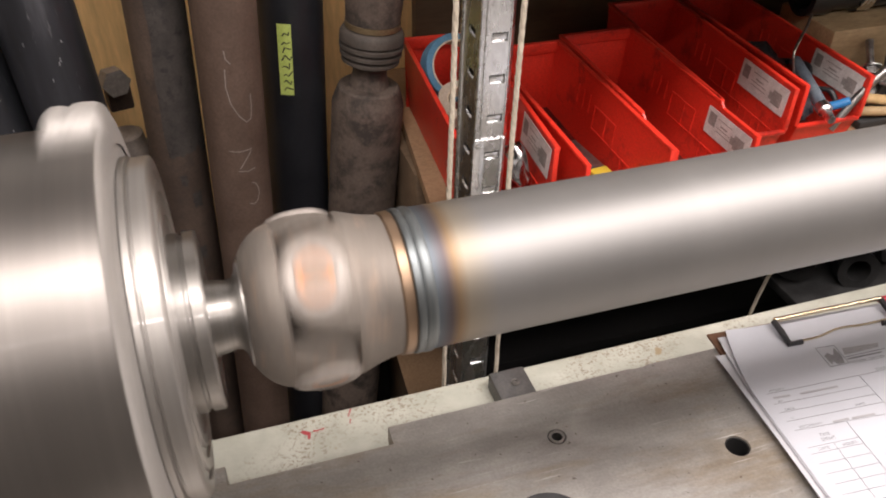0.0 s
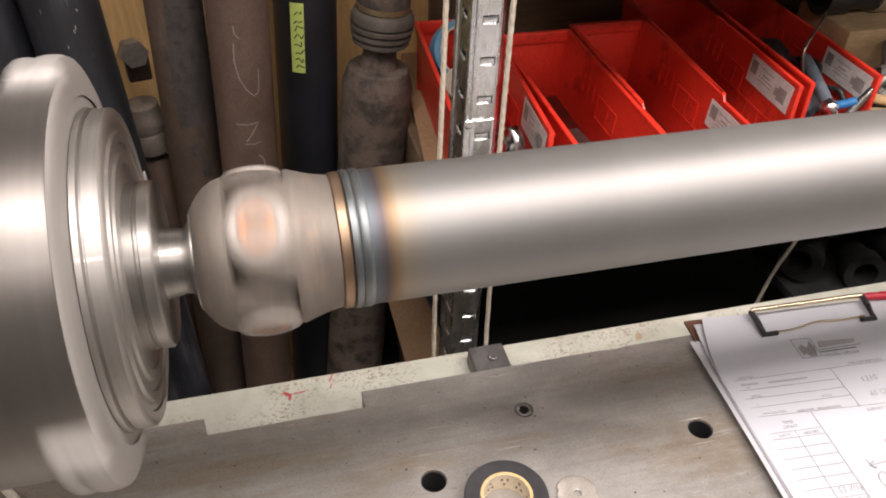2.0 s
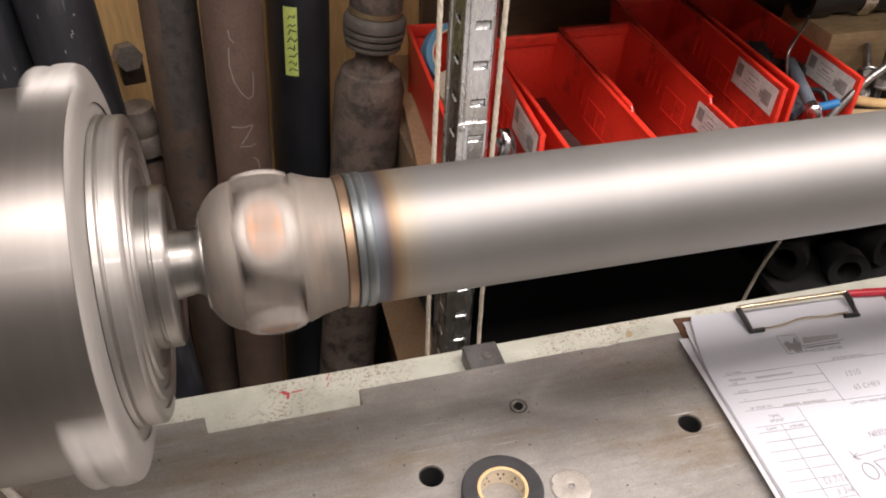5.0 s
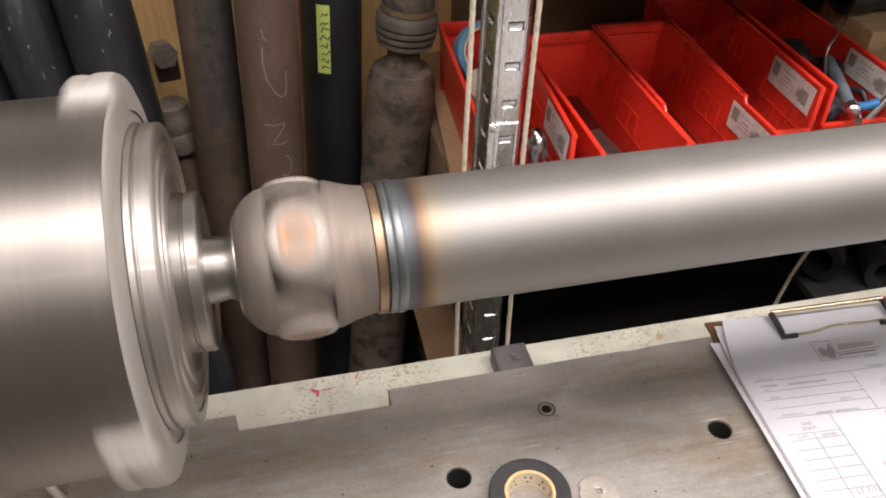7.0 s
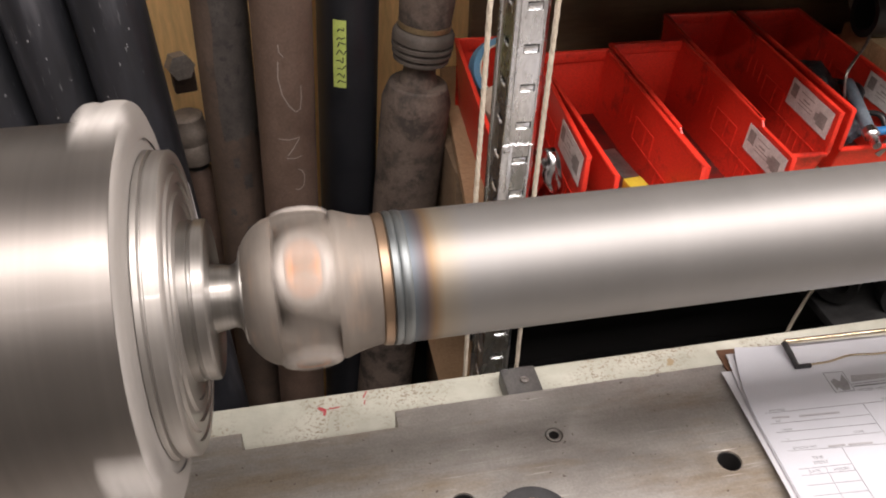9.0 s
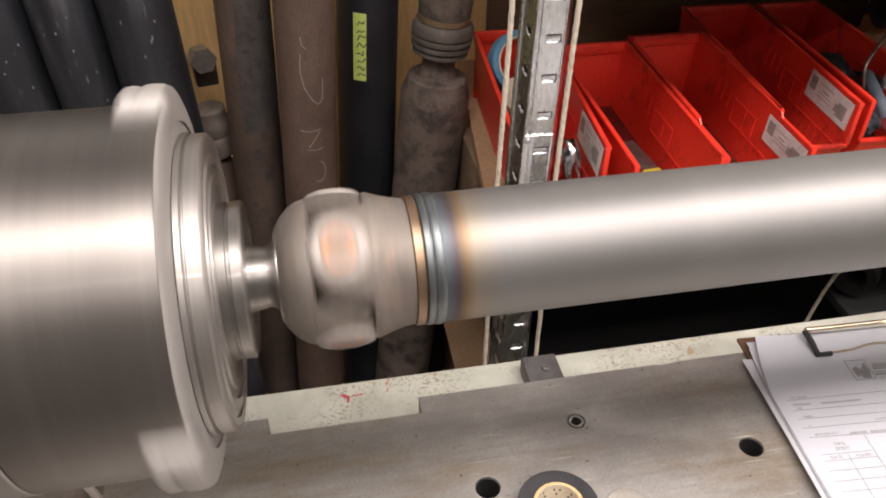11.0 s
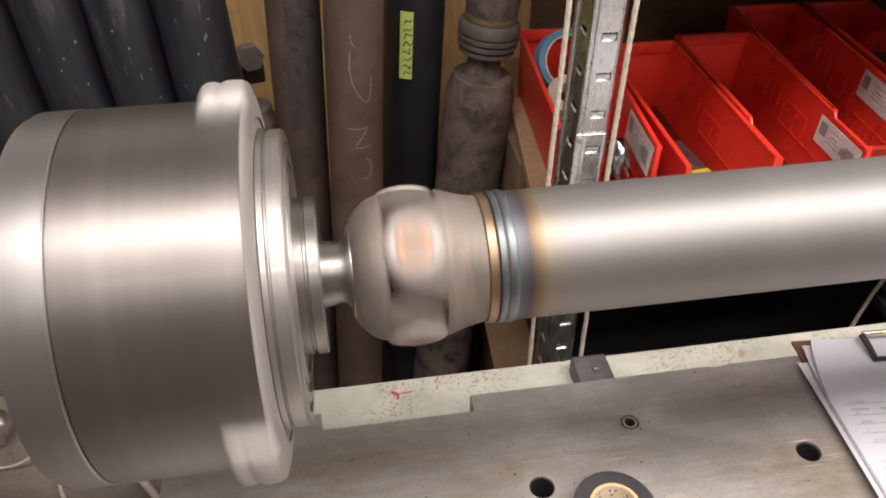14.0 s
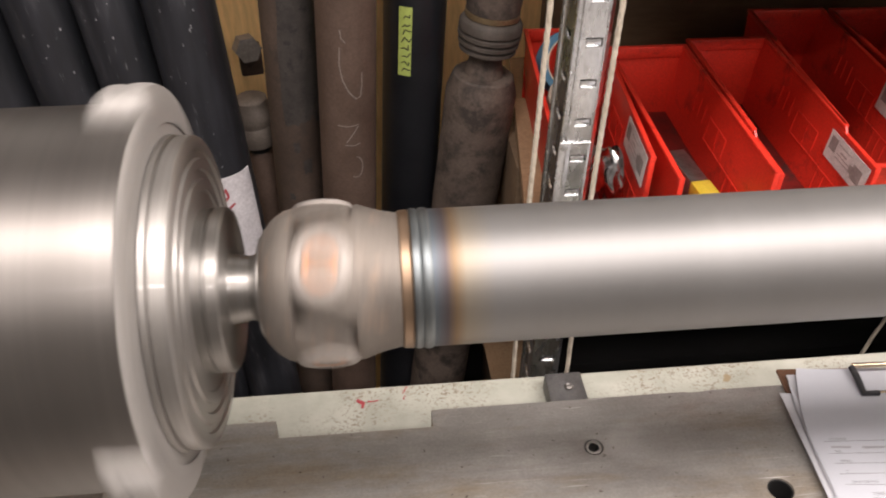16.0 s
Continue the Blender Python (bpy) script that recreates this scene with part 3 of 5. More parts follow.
# driveshaft: origin on the axis, same turn as the chuck
shaft = thing("driveshaft", "bright steel driveshaft tube with welded yoke, spinning", "driveshaft")
part("tube", lathe([(0.1745, 0.0400), (0.1745, 0.0438), (0.1790, TUBE_R), (0.30, TUBE_R), (0.60, TUBE_R), (1.0, TUBE_R), (1.70, TUBE_R), (1.70, 0.040)], 128, close=True), TUBE, shaft, "bright steel tube with straw and blue temper colours")
part("weld_bead", lathe([(0.1722, 0.040), (0.1722, 0.0442), (0.1732, 0.0455), (0.1755, 0.0459), (0.1772, 0.0455), (0.1780, 0.0447), (0.1789, 0.0456), (0.1812, 0.0461), (0.1836, 0.0458), (0.1850, 0.0447), (0.1850, 0.040)], 128, close=True), WELD, shaft, "blue-grey weld bead")
part("tinted_collar", lathe([(0.1650, 0.036), (0.1650, 0.0436), (0.1660, 0.0449), (0.1712, 0.0452), (0.1722, 0.0443), (0.1722, 0.036)], 128, close=True), COPPER, shaft, "bronze heat-tinted collar")
part("yoke_neck", lathe([(0.1650, 0.030), (0.1650, 0.0436), (0.1560, 0.0452), (0.1500, 0.0468), (0.1440, 0.0488), (0.1400, 0.0502), (0.1372, 0.0496), (0.1360, 0.030), (0.1360, 0.0)], 96), YOKE, shaft, "forged weld yoke neck")
part("flange_neck", lathe([(0.0560, 0.0), (0.0560, 0.0235), (0.0610, 0.0224), (0.0660, 0.0216), (0.0700, 0.0206), (0.0735, 0.0216), (0.0757, 0.0245), (0.0768, 0.0300), (0.0776, 0.0325), (0.0790, 0.0328), (0.0790, 0.0)], 96), HUB, shaft, "turned flange neck")
part("flange_shoulder", lathe([(0.0788, 0.0), (0.0788, 0.0335), (0.0800, 0.0360), (0.0835, 0.0406), (0.0875, 0.0445), (0.0930, 0.0480), (0.0990, 0.0497), (0.1010, 0.0470), (0.1020, 0.030), (0.1025, 0.0)], 96), YOKE, shaft, "forged flange yoke shoulder")


def ear(xs, outs, inns, halves):
    """One forged yoke ear round +z: for each station along the axis its outer and inner radius and half angle."""
    bm = bmesh.new()
    rings = []
    for x, ro, ri, ha in zip(xs, outs, inns, halves):
        ring = []
        for j in range(15):
            a = radians(ha) * (j / 7 - 1)
            edge = 1 - 0.035 * abs(j / 7 - 1) ** 4
            ring.append(bm.verts.new((x, ro * edge * math.sin(a), ro * edge * math.cos(a))))
        for j in range(14, -1, -1):
            a = radians(ha) * (j / 7 - 1) * 0.94
            ring.append(bm.verts.new((x, ri * math.sin(a), ri * math.cos(a))))
        rings.append(ring)
    n = len(rings[0])
    for p, q in zip(rings, rings[1:]):
        for j in range(n):
            i = (j + 1) % n
            bm.faces.new((p[j], p[i], q[i], q[j]))
    bm.faces.new(rings[0][::-1])
    bm.faces.new(rings[-1])
    return bm


CROSS_X = 0.1180
ear_a = part("yoke_ear", ear((0.1600, 0.1540, 0.1480, 0.1420, 0.1360, 0.1280, 0.1180, 0.1090, 0.1030, 0.0995), (0.0438, 0.0450, 0.0468, 0.0492, 0.0512, 0.0524, 0.0526, 0.0518, 0.0500, 0.0470),
                               (0.020, 0.022, 0.026, 0.030, 0.032, 0.033, 0.033, 0.033, 0.033, 0.034), (44.6, 44.6, 44.6, 44.6, 44, 43.5, 41, 36, 28, 16)), YOKE, shaft)
ear_b = part("yoke_ear", ear((0.0848, 0.0862, 0.0890, 0.0940, 0.1010, 0.1080, 0.1180, 0.1270, 0.1345, 0.1385), (0.0360, 0.0400, 0.0440, 0.0478, 0.0500, 0.0520, 0.0526, 0.0518, 0.0500, 0.0470),
                               (0.018, 0.020, 0.026, 0.030, 0.032, 0.033, 0.033, 0.033, 0.033, 0.034), (44.6, 44.6, 44.6, 44.6, 44, 43.5, 41, 36, 28, 16)), YOKE, shaft)
part("cross", lathe([(-0.048, 0), (-0.048, 0.0095), (-0.020, 0.0095), (-0.014, 0.0165), (0.014, 0.0165), (0.020, 0.0095), (0.048, 0.0095), (0.048, 0)], 40, "Z"), CROSS, shaft, "", pose(CROSS_X, 0, 0))
part("cross", lathe([(-0.048, 0), (-0.048, 0.0095), (0.048, 0.0095), (0.048, 0)], 40, "Z"), CROSS, shaft, "", pose(CROSS_X, 0, 0, 90))
cap_mesh = lathe([(0.030, 0.0115), (0.0518, 0.0115), (0.0524, 0.0105), (0.0524, 0.0080), (0.0518, 0.0070), (0.0518, 0)], 40, "Z")
cap0 = part("bearing_cap", cap_mesh, CAP, shaft, "copper-toned bearing cap", pose(CROSS_X, 0, 0))
ring_mesh = lathe([(0.0450, 0.0120), (0.0524, 0.0120), (0.0531, 0.0130), (0.0529, 0.0155), (0.0516, 0.0185), (0.0496, 0.0205), (0.0450, 0.0212)], 40, "Z", close=True)
ring0 = part("cap_ring", ring_mesh, EARFACE, shaft, "machined ear face", pose(CROSS_X, 0, 0))
for k in range(1, 4):
    for src in (cap0, ring0):
        o = new(src.name.split(".")[0], src.data)
        o.parent = shaft
        o.matrix_basis = pose(CROSS_X, 0, 0, 90 * k)
for src, turn in ((ear_a, 180), (ear_b, 270)):
    o = new("yoke_ear", src.data)
    o.parent = shaft
    o.matrix_basis = pose(0, 0, 0, turn)
ear_b.matrix_basis = pose(0, 0, 0, 90)


def to_size(top, size):
    """Bring the turning parts to the size of a three inch shaft tube."""
    done = set()
    for ob in top.children:
        if ob.data.name not in done:
            ob.data.transform(Matrix.Scale(size, 4))
            done.add(ob.data.name)
        m = ob.matrix_basis.copy()
        m.translation *= size
        ob.matrix_basis = m


to_size(chuck, SIZE * 1.04)
to_size(shaft, SIZE)

# ---- things on the bed ----
roll = thing("tape_roll", "roll of black electrical tape lying on the bed", "tape roll", pose(0.2725, -0.1935, BED_Z))
part("tape", lathe([(0.0004, 0.0185), (0.0004, 0.0320), (0.0012, 0.0333), (0.0175, 0.0333), (0.0186, 0.0325), (0.0190, 0.0300), (0.0186, 0.0265), (0.0190, 0.0230), (0.0188, 0.0206)], 96, "Z", close=True), BLACKTAPE, roll)
part("core", lathe([(0.0, 0.0183), (0.0, 0.0206), (0.0192, 0.0206), (0.0196, 0.0200), (0.0196, 0.0188), (0.0192, 0.0183)], 96, "Z", close=True), COREEDGE, roll, "yellow-brown card core")
part("core_liner", lathe([(0.0004, 0.0180), (0.0004, 0.01829), (0.0190, 0.01829), (0.0190, 0.0180)], 96, "Z", close=True), CARDBOARD, roll, "printed inner face of the core")
marks = bmesh.new()
for k in range(9):
    a0 = 0.5 + 0.7 * k
    for j in range(3):
        a = a0 + 0.13 * j
        zc = 0.0065 + 0.006 * ((k + j) % 2)
        bm2 = [(0.01792 * math.cos(a + s * 0.045), 0.01792 * math.sin(a + s * 0.045), zc + u * 0.0013) for s, u in ((-1, -1), (1, -1), (1, 1), (-1, 1))]
        marks.faces.new([marks.verts.new(p) for p in bm2])
part("print_mark", marks, INK, roll)

disc_outline = []
for i in range(72):
    a = 2 * math.pi * i / 72
    r = 0.0168 - 0.0016 * (max(0.0, math.cos(a - 2.80)) ** 160 + max(0.0, math.cos(a + 0.20)) ** 160)
    disc_outline.append((r * math.cos(a), r * math.sin(a)))
tagged(part("steel_disc", slab(disc_outline, 0, 0.0016, [(0, 0, 0.0031)], 0.0003), DISC, None, "", pose(0.3335, -0.1945, BED_Z + 0.001, 1.5, 0, 0)), "small notched brushed steel cover disc on the bed", "disc")

# clipboard with its work order form
clip = thing("clipboard", "brown clipboard holding white work order sheets", "clipboard", pose(0.527, -0.037, BED_Z, 0, 0, -3.9))
part("board", box(-0.014, 0.236, -0.312, 0.006, 0.0008, 0.0040, 0.0012), HARDBOARD, clip, "brown hardboard backing")


def sheet(x0, x1, y0, y1, z, lift, slide):
    """A sheet of paper; lift raises its left edge, slide draws its top left corner inwards and up."""
    bm = bmesh.new()
    nx, ny = 24, 40
    g = [[None] * (ny + 1) for _ in range(nx + 1)]
    for i in range(nx + 1):
        for j in range(ny + 1):
            u, v = i / nx, j / ny
            k = max(0.0, (v - 0.72) / 0.28) ** 1.6 * (1 - u) ** 2
            h = lift * (1 - u) ** 10 * (0.4 + 0.6 * math.sin(math.pi * v)) + slide * 0.28 * k * (1 - u) ** 6
            g[i][j] = bm.verts.new((x0 + (x1 - x0) * u + slide * k, y0 + (y1 - y0) * v - slide * 0.25 * k, z + h))
    for i in range(nx):
        for j in range(ny):
            bm.faces.new((g[i][j], g[i + 1][j], g[i + 1][j + 1], g[i][j + 1]))
    got = bmesh.ops.extrude_face_region(bm, geom=list(bm.faces))
    bmesh.ops.translate(bm, verts=[q for q in got["geom"] if isinstance(q, bmesh.types.BMVert)], vec=(0, 0, 0.00035))
    return bm


part("under_sheet", sheet(-0.0225, 0.2165, -0.304, -0.026, 0.0046, 0.0040, 0.0), PAPER2, clip)
part("under_sheet", sheet(-0.0172, 0.2185, -0.302, -0.014, 0.0058, 0.0036, 0.006), PAPER2, clip)
part("paper_stack", box(-0.0100, 0.2190, -0.300, -0.006, 0.0074, 0.0092, 0.0004), PAPER2, clip)
form = part("form_sheet", sheet(-0.0160, 0.2205, -0.300, 0.001, 0.0096, 0.0006, 0.0150), PAPER, clip, "white printed work order form")
FZ = 0.01022
lines = [[(-0.005, -0.0838), (0.211, -0.0816)], [(-0.005, -0.0962), (0.0925, -0.0962)], [(-0.005, -0.1062), (0.0925, -0.1066)], [(-0.005, -0.1165), (0.0925, -0.1165)],
         [(-0.004, -0.1268), (0.211, -0.1326)], [(0.0925, -0.0830), (0.0935, -0.1310)], [(-0.004, -0.1460), (0.046, -0.1460)], [(0.0462, -0.1290), (0.0452, -0.300)], [(0.0208, -0.1465), (0.0178, -0.300)]]
lines += [[(-0.004, -0.1525 - 0.0103 * k), (0.0452, -0.1527 - 0.0103 * k)] for k in range(14)]
lines += [[(0.112, -0.298), (0.186, -0.298)]]
for ln in lines:
    part("ruled_line", flat_strokes([ln], 0.00036, FZ), PRINT, clip)
for txt, s, x, y in (("CUSTOMER", 0.0036, -0.0045, -0.0826), ("NAME", 0.0034, -0.0045, -0.0952), ("ADDRESS", 0.0034, -0.0040, -0.1052), ("CITY", 0.0034, -0.0042, -0.1156), ("STATE", 0.0034, 0.0655, -0.1150),
                     ("TELEPHONE NO.", 0.0036, -0.0040, -0.1258), ("TIME", 0.0046, 0.0140, -0.1378), ("SPENT", 0.0046, 0.0125, -0.1428), ("DATE", 0.0040, 0.0040, -0.1508), ("HOURS", 0.0040, 0.0270, -0.1512),
                     ("JOB DESCRIPTION", 0.0040, 0.1130, -0.0812), ("DEPOSIT REQUIRED", 0.0042, 0.0970, -0.1362), ("WORK ORDER", 0.0052, 0.0960, -0.0686)):
    lettering(txt, s * 1.02, x, y, FZ, PRINT, clip, "printed_word", stretch=1.05)
for txt, s, x, y, a in (("1310", 0.0098, 0.1125, -0.1040, 3), ("65 CHEV", 0.0088, 0.1110, -0.1205, 3), ("NEEDS", 0.0085, 0.0915, -0.1730, 3), ("53 7/16", 0.0085, 0.0235, -0.2110, 0), ("3 3/4", 0.0088, 0.0285, -0.2222, 0), ("53 7/16", 0.0085, 0.0960, -0.1890, 5)):
    lettering(txt, s, x, y, FZ, PENCIL, clip, "pencil_note", shear=0.25, turn=a, stretch=0.88, thin=0.00006)
part("pencil_bar", flat_strokes([[(-0.0005, -0.0895), (0.0150, -0.0900)], [(0.0260, -0.0905), (0.0640, -0.0905)]], 0.0020, FZ), FAINT, clip)
part("pencil_bar", flat_strokes([[(0.0350, -0.1262), (0.0500, -0.1262)], [(0.0540, -0.1265), (0.0760, -0.1268)]], 0.0022, FZ), FAINT, clip)
ring_pts = [(0.0700 + 0.0060 * math.cos(a), -0.2055 + 0.0082 * math.sin(a)) for a in [2 * math.pi * i / 22 for i in range(23)]]
sketch = [ring_pts, [(0.0790, -0.1968), (0.0815, -0.2065), (0.0800, -0.2140)], [(0.0790, -0.1968), (0.170, -0.1900)], [(0.0815, -0.2150), (0.165, -0.2130)],
          [(0.0640, -0.1835), (0.0668, -0.1935)], [(0.0935, -0.1868), (0.0640, -0.1900)], [(0.0700, -0.1862), (0.0640, -0.1900), (0.0690, -0.1928)]]
part("pencil_sketch", flat_strokes(sketch, 0.0006, FZ), PENCIL, clip, "pencil sketch of a shaft with arrows")
logo = [[(0.0740, -0.0421), (0.0941, -0.0427), (0.0938, -0.0668), (0.0737, -0.0671), (0.0740, -0.0421)]]
part("logo_frame", flat_strokes(logo, 0.0006, FZ), PRINT, clip)
blob = slab([(0.0760, -0.0535), (0.0810, -0.0500), (0.0850, -0.0545), (0.0915, -0.0455), (0.0930, -0.0560), (0.0900, -0.0655), (0.0830, -0.0660), (0.0800, -0.0610), (0.0770, -0.0650)], FZ, FZ + 0.0001)
part("logo_mark", blob, PENCIL, clip)
part("logo_script", slab([(0.0962, -0.0565), (0.1352, -0.0545), (0.1385, -0.0495), (0.0995, -0.0480)], FZ, FZ + 0.0001), FAINT, clip)
part("logo_rule", flat_strokes([[(0.0940, -0.0592), (0.1395, -0.0578)]], 0.0007, FZ), PRINT, clip)
part("logo_bar", flat_strokes([[(0.0960, -0.0620), (0.1330, -0.0612)]], 0.0016, FZ), PRINT, clip)
clamp = part("clip_bar", sweep([(0.0500, -0.0050, 0.0190), (0.1745, -0.0010, 0.0190)], 0.0024, 12), GILT, clip, "brassy wire clip bar")
part("lower_wire", sweep(curve_points([(0.0560, -0.0320, 0.0125), (0.0850, -0.0300, 0.0120), (0.1120, -0.0240, 0.0120), (0.1400, -0.0250, 0.0120), (0.1660, -0.0240, 0.0125)], 8), 0.0011, 8), GILT, clamp)
for x, yb, d in ((0.0490, -0.0060, 1), (0.1750, -0.0015, -1)):
    arm = sweep([(x, yb, 0.0185), (x + 0.001 * d, yb - 0.012, 0.0165), (x + 0.002 * d, yb - 0.0275, 0.0128), (x + 0.016 * d, yb - 0.0270, 0.0126)], [0.0030, 0.0032, 0.0032, 0.0026], 10)
    part("clip_corner", arm, BLACKPLASTIC, clamp, "black plastic clip corner")
pen = thing("red_pen", "short crimson plastic pen lying behind the clip", "pen", pose(0.700, -0.047, BED_Z + 0.0142, 0, 0, -9))
part("barrel", lathe([(0, 0.001), (0.004, 0.003), (0.012, 0.0042), (0.052, 0.0042), (0.0525, 0.0)], 20), REDPLASTIC, pen)
part("pocket_clip", box(0.022, 0.050, -0.001, 0.001, 0.0042, 0.0058, 0.0004), REDPLASTIC, pen)


# ---- tubes leaning on the back wall ----
def leaning(x1, y1, z1, x0, y0, z0, top=1.55, bottom=0.0):
    """Pose of an upright whose axis passes the two points, origin where it meets the bottom, and its length to the top."""
    a, b = Vector((x1, y1, z1)), Vector((x0, y0, z0))
    d = (a - b).normalized()
    base = b + d * (bottom - b.z) / d.z
    return Matrix.Translation(base) @ Vector((0, 0, 1)).rotation_difference(d).to_matrix().to_4x4(), (top - bottom) / d.z


def plain_tube(name, axis, r, material, label, wall=0.003):
    m, n = leaning(*axis)
    prof = [(0.0, r - wall), (0.0, r - 0.001), (0.002, r), (0.30, r), (0.6, r), (0.9, r), (1.2, r), (n - 0.002, r), (n, r - 0.001), (n, r - wall)]
    ob = tagged(part(name, lathe(prof, 56, "Z", close=True), material, None, "", m), label, "steel tube", "tubes leaning on the wall")
    return ob


def curved_strokes(strokes, width, r, lift=0.0004):
    """Marks wrapped on an upright tube, one ribbon a line: points are (arc length from the front, height)."""
    bm = bmesh.new()
    for line in strokes:
        fine = [line[0]]
        for (s0, z0), (s1, z1) in zip(line, line[1:]):
            k = max(1, math.ceil(math.hypot(s1 - s0, z1 - z0) / 0.003))
            fine += [(s0 + (s1 - s0) * i / k, z0 + (z1 - z0) * i / k) for i in range(1, k + 1)]
        pairs = []
        for i, (sp, z) in enumerate(fine):
            (sa, za), (sb, zb) = fine[max(i - 1, 0)], fine[min(i + 1, len(fine) - 1)]
            d = Vector((sb - sa, zb - za))
            n = Vector((-d.y, d.x)).normalized() * width / 2
            pair = []
            for q in (-1, 1):
                a = -math.pi / 2 + (sp + q * n.x) / r
                pair.append(bm.verts.new(((r + lift) * math.cos(a), (r + lift) * math.sin(a), z + q * n.y)))
            pairs.append(pair)
        for p, q in zip(pairs, pairs[1:]):
            bm.faces.new((p[0], q[0], q[1], p[1]))
    return bm


def curved_patch(s0, s1, z0, z1, r, thick=0.0006, n=10, slant=0.0):
    bm = bmesh.new()
    cols = []
    for i in range(n + 1):
        s = s0 + (s1 - s0) * i / n
        a = -math.pi / 2 + s / r
        cols.append([bm.verts.new((q * math.cos(a), q * math.sin(a), z + slant * (s - s0))) for z, q in ((z0, r + thick), (z1, r + thick), (z1, r + 0.0001), (z0, r + 0.0001))])
    for p, q in zip(cols, cols[1:]):
        for i in range(4):
            bm.faces.new((p[i], q[i], q[(i + 1) % 4], p[(i + 1) % 4]))
    bm.faces.new(cols[0])
    bm.faces.new(cols[-1][::-1])
    return bm


rusty = plain_tube("rusty_tube", (0.042, 0.470, 1.05, 0.020, 0.470, 0.53), 0.0350, RUST1, "dark blotchy rusted steel tube leaning on wall")


def ragged_patch(s0, s1, z0, z1, r, ragged, seed, n=36, thick=0.0005):
    """A thin wrapped coat with an uneven outline."""
    bm = bmesh.new()
    rows = []
    for i in range(n + 1):
        v = i / n
        lo = s0 + ragged * noise.noise(Vector((seed, v * 9, 0)))
        hi = s1 + ragged * noise.noise(Vector((seed + 5, v * 9, 0)))
        row = []
        for j in range(17):
            u = j / 16
            sp = lo + (hi - lo) * u
            bottom = z0 + 2.2 * ragged * noise.noise(Vector((seed + 9, u * 5, 0))) + ragged * noise.noise(Vector((seed + 2, u * 17, 0)))
            a = -math.pi / 2 + sp / r
            row.append(bm.verts.new(((r + thick) * math.cos(a), (r + thick) * math.sin(a), bottom + (z1 - bottom) * v)))
        rows.append(row)
    for p, q in zip(rows, rows[1:]):
        for j in range(16):
            bm.faces.new((p[j], p[j + 1], q[j + 1], q[j]))
    return bm


SCUFF = plain("bare_grey_scuff", (0.30, 0.30, 0.31), 0.6)
OLDPAINT = surface("flaking_dark_grey_paint", (0.032, 0.028, 0.026), (0.060, 0.052, 0.047), 0.62, 0.1, 34, 300, wear=(0.020, 0.018, 0.018), wear_at=0.55, relief=0.4)
part("paint_patch", ragged_patch(-0.012, 0.044, 0.925, 1.50, 0.0350, 0.006, 3.1), OLDPAINT, rusty, "flaking dark grey paint")
for k, (sp, z, w, h) in enumerate(((0.002, 0.880, 0.008, 0.016), (0.016, 0.845, 0.012, 0.022), (-0.010, 0.800, 0.007, 0.012), (0.012, 0.760, 0.010, 0.020))):
    part("dark_stain", ragged_patch(sp - w / 2, sp + w / 2, z, z + h, 0.0350, 0.003, 7.7 + 3 * k, 8, 0.0003), OLDPAINT, rusty)
chalked = plain_tube("brown_tube", (0.117, 0.418, 1.07, 0.092, 0.418, 0.58), 0.0372, RUST2, "brown oxidised steel tube with chalk marks")
tail = [(0.010 + 0.009 * math.cos(a), 0.888 + 0.016 * math.sin(a)) for a in [radians(d) for d in range(-120, 100, 15)]]
sweep_mark = [(-0.008, 1.058), (-0.009, 1.036), (-0.005, 1.014), (0.003, 0.998), (0.011, 0.989), (0.017, 0.992), (0.019, 1.008), (0.019, 1.024)]
marks_n = [[(-0.013, 0.951), (0.000, 0.950), (0.014, 0.952)], [(0.0135, 0.950), (0.006, 0.938), (-0.002, 0.926)], [(-0.004, 0.9225), (0.008, 0.9215), (0.016, 0.924)], tail, [(-0.007, 1.080), (-0.006, 1.070), (-0.001, 1.064)], sweep_mark]
for mk in marks_n:
    part("chalk_mark", curved_strokes([mk], 0.0013, 0.0372), CHALK, chalked, "faint white chalk scribble")
tagtube = plain_tube("black_tube", (0.208, 0.555, 1.0, 0.178, 0.555, 0.42), 0.0440, BLACKTUBE, "satin black tube with a lime label")
lime = part("lime_label", curved_patch(-0.0250, -0.0065, 0.950, 1.050, 0.0440), LIME, tagtube, "lime green tape with handwriting")
scr = []
rng = random.Random(5)
for k in range(8):
    z = 0.956 + 0.0112 * k
    scr.append([(-0.0205 + rng.uniform(-0.001, 0.003), z + rng.uniform(-0.002, 0.002)), (-0.016, z + rng.uniform(0.002, 0.007)), (-0.0115 + rng.uniform(-0.002, 0.002), z + rng.uniform(-0.002, 0.005)), (-0.009 + rng.uniform(-0.002, 0.002), z + rng.uniform(0.003, 0.008))])
for letter in scr:
    part("handwriting", curved_strokes([letter], 0.0016, 0.0447), INK, lime)

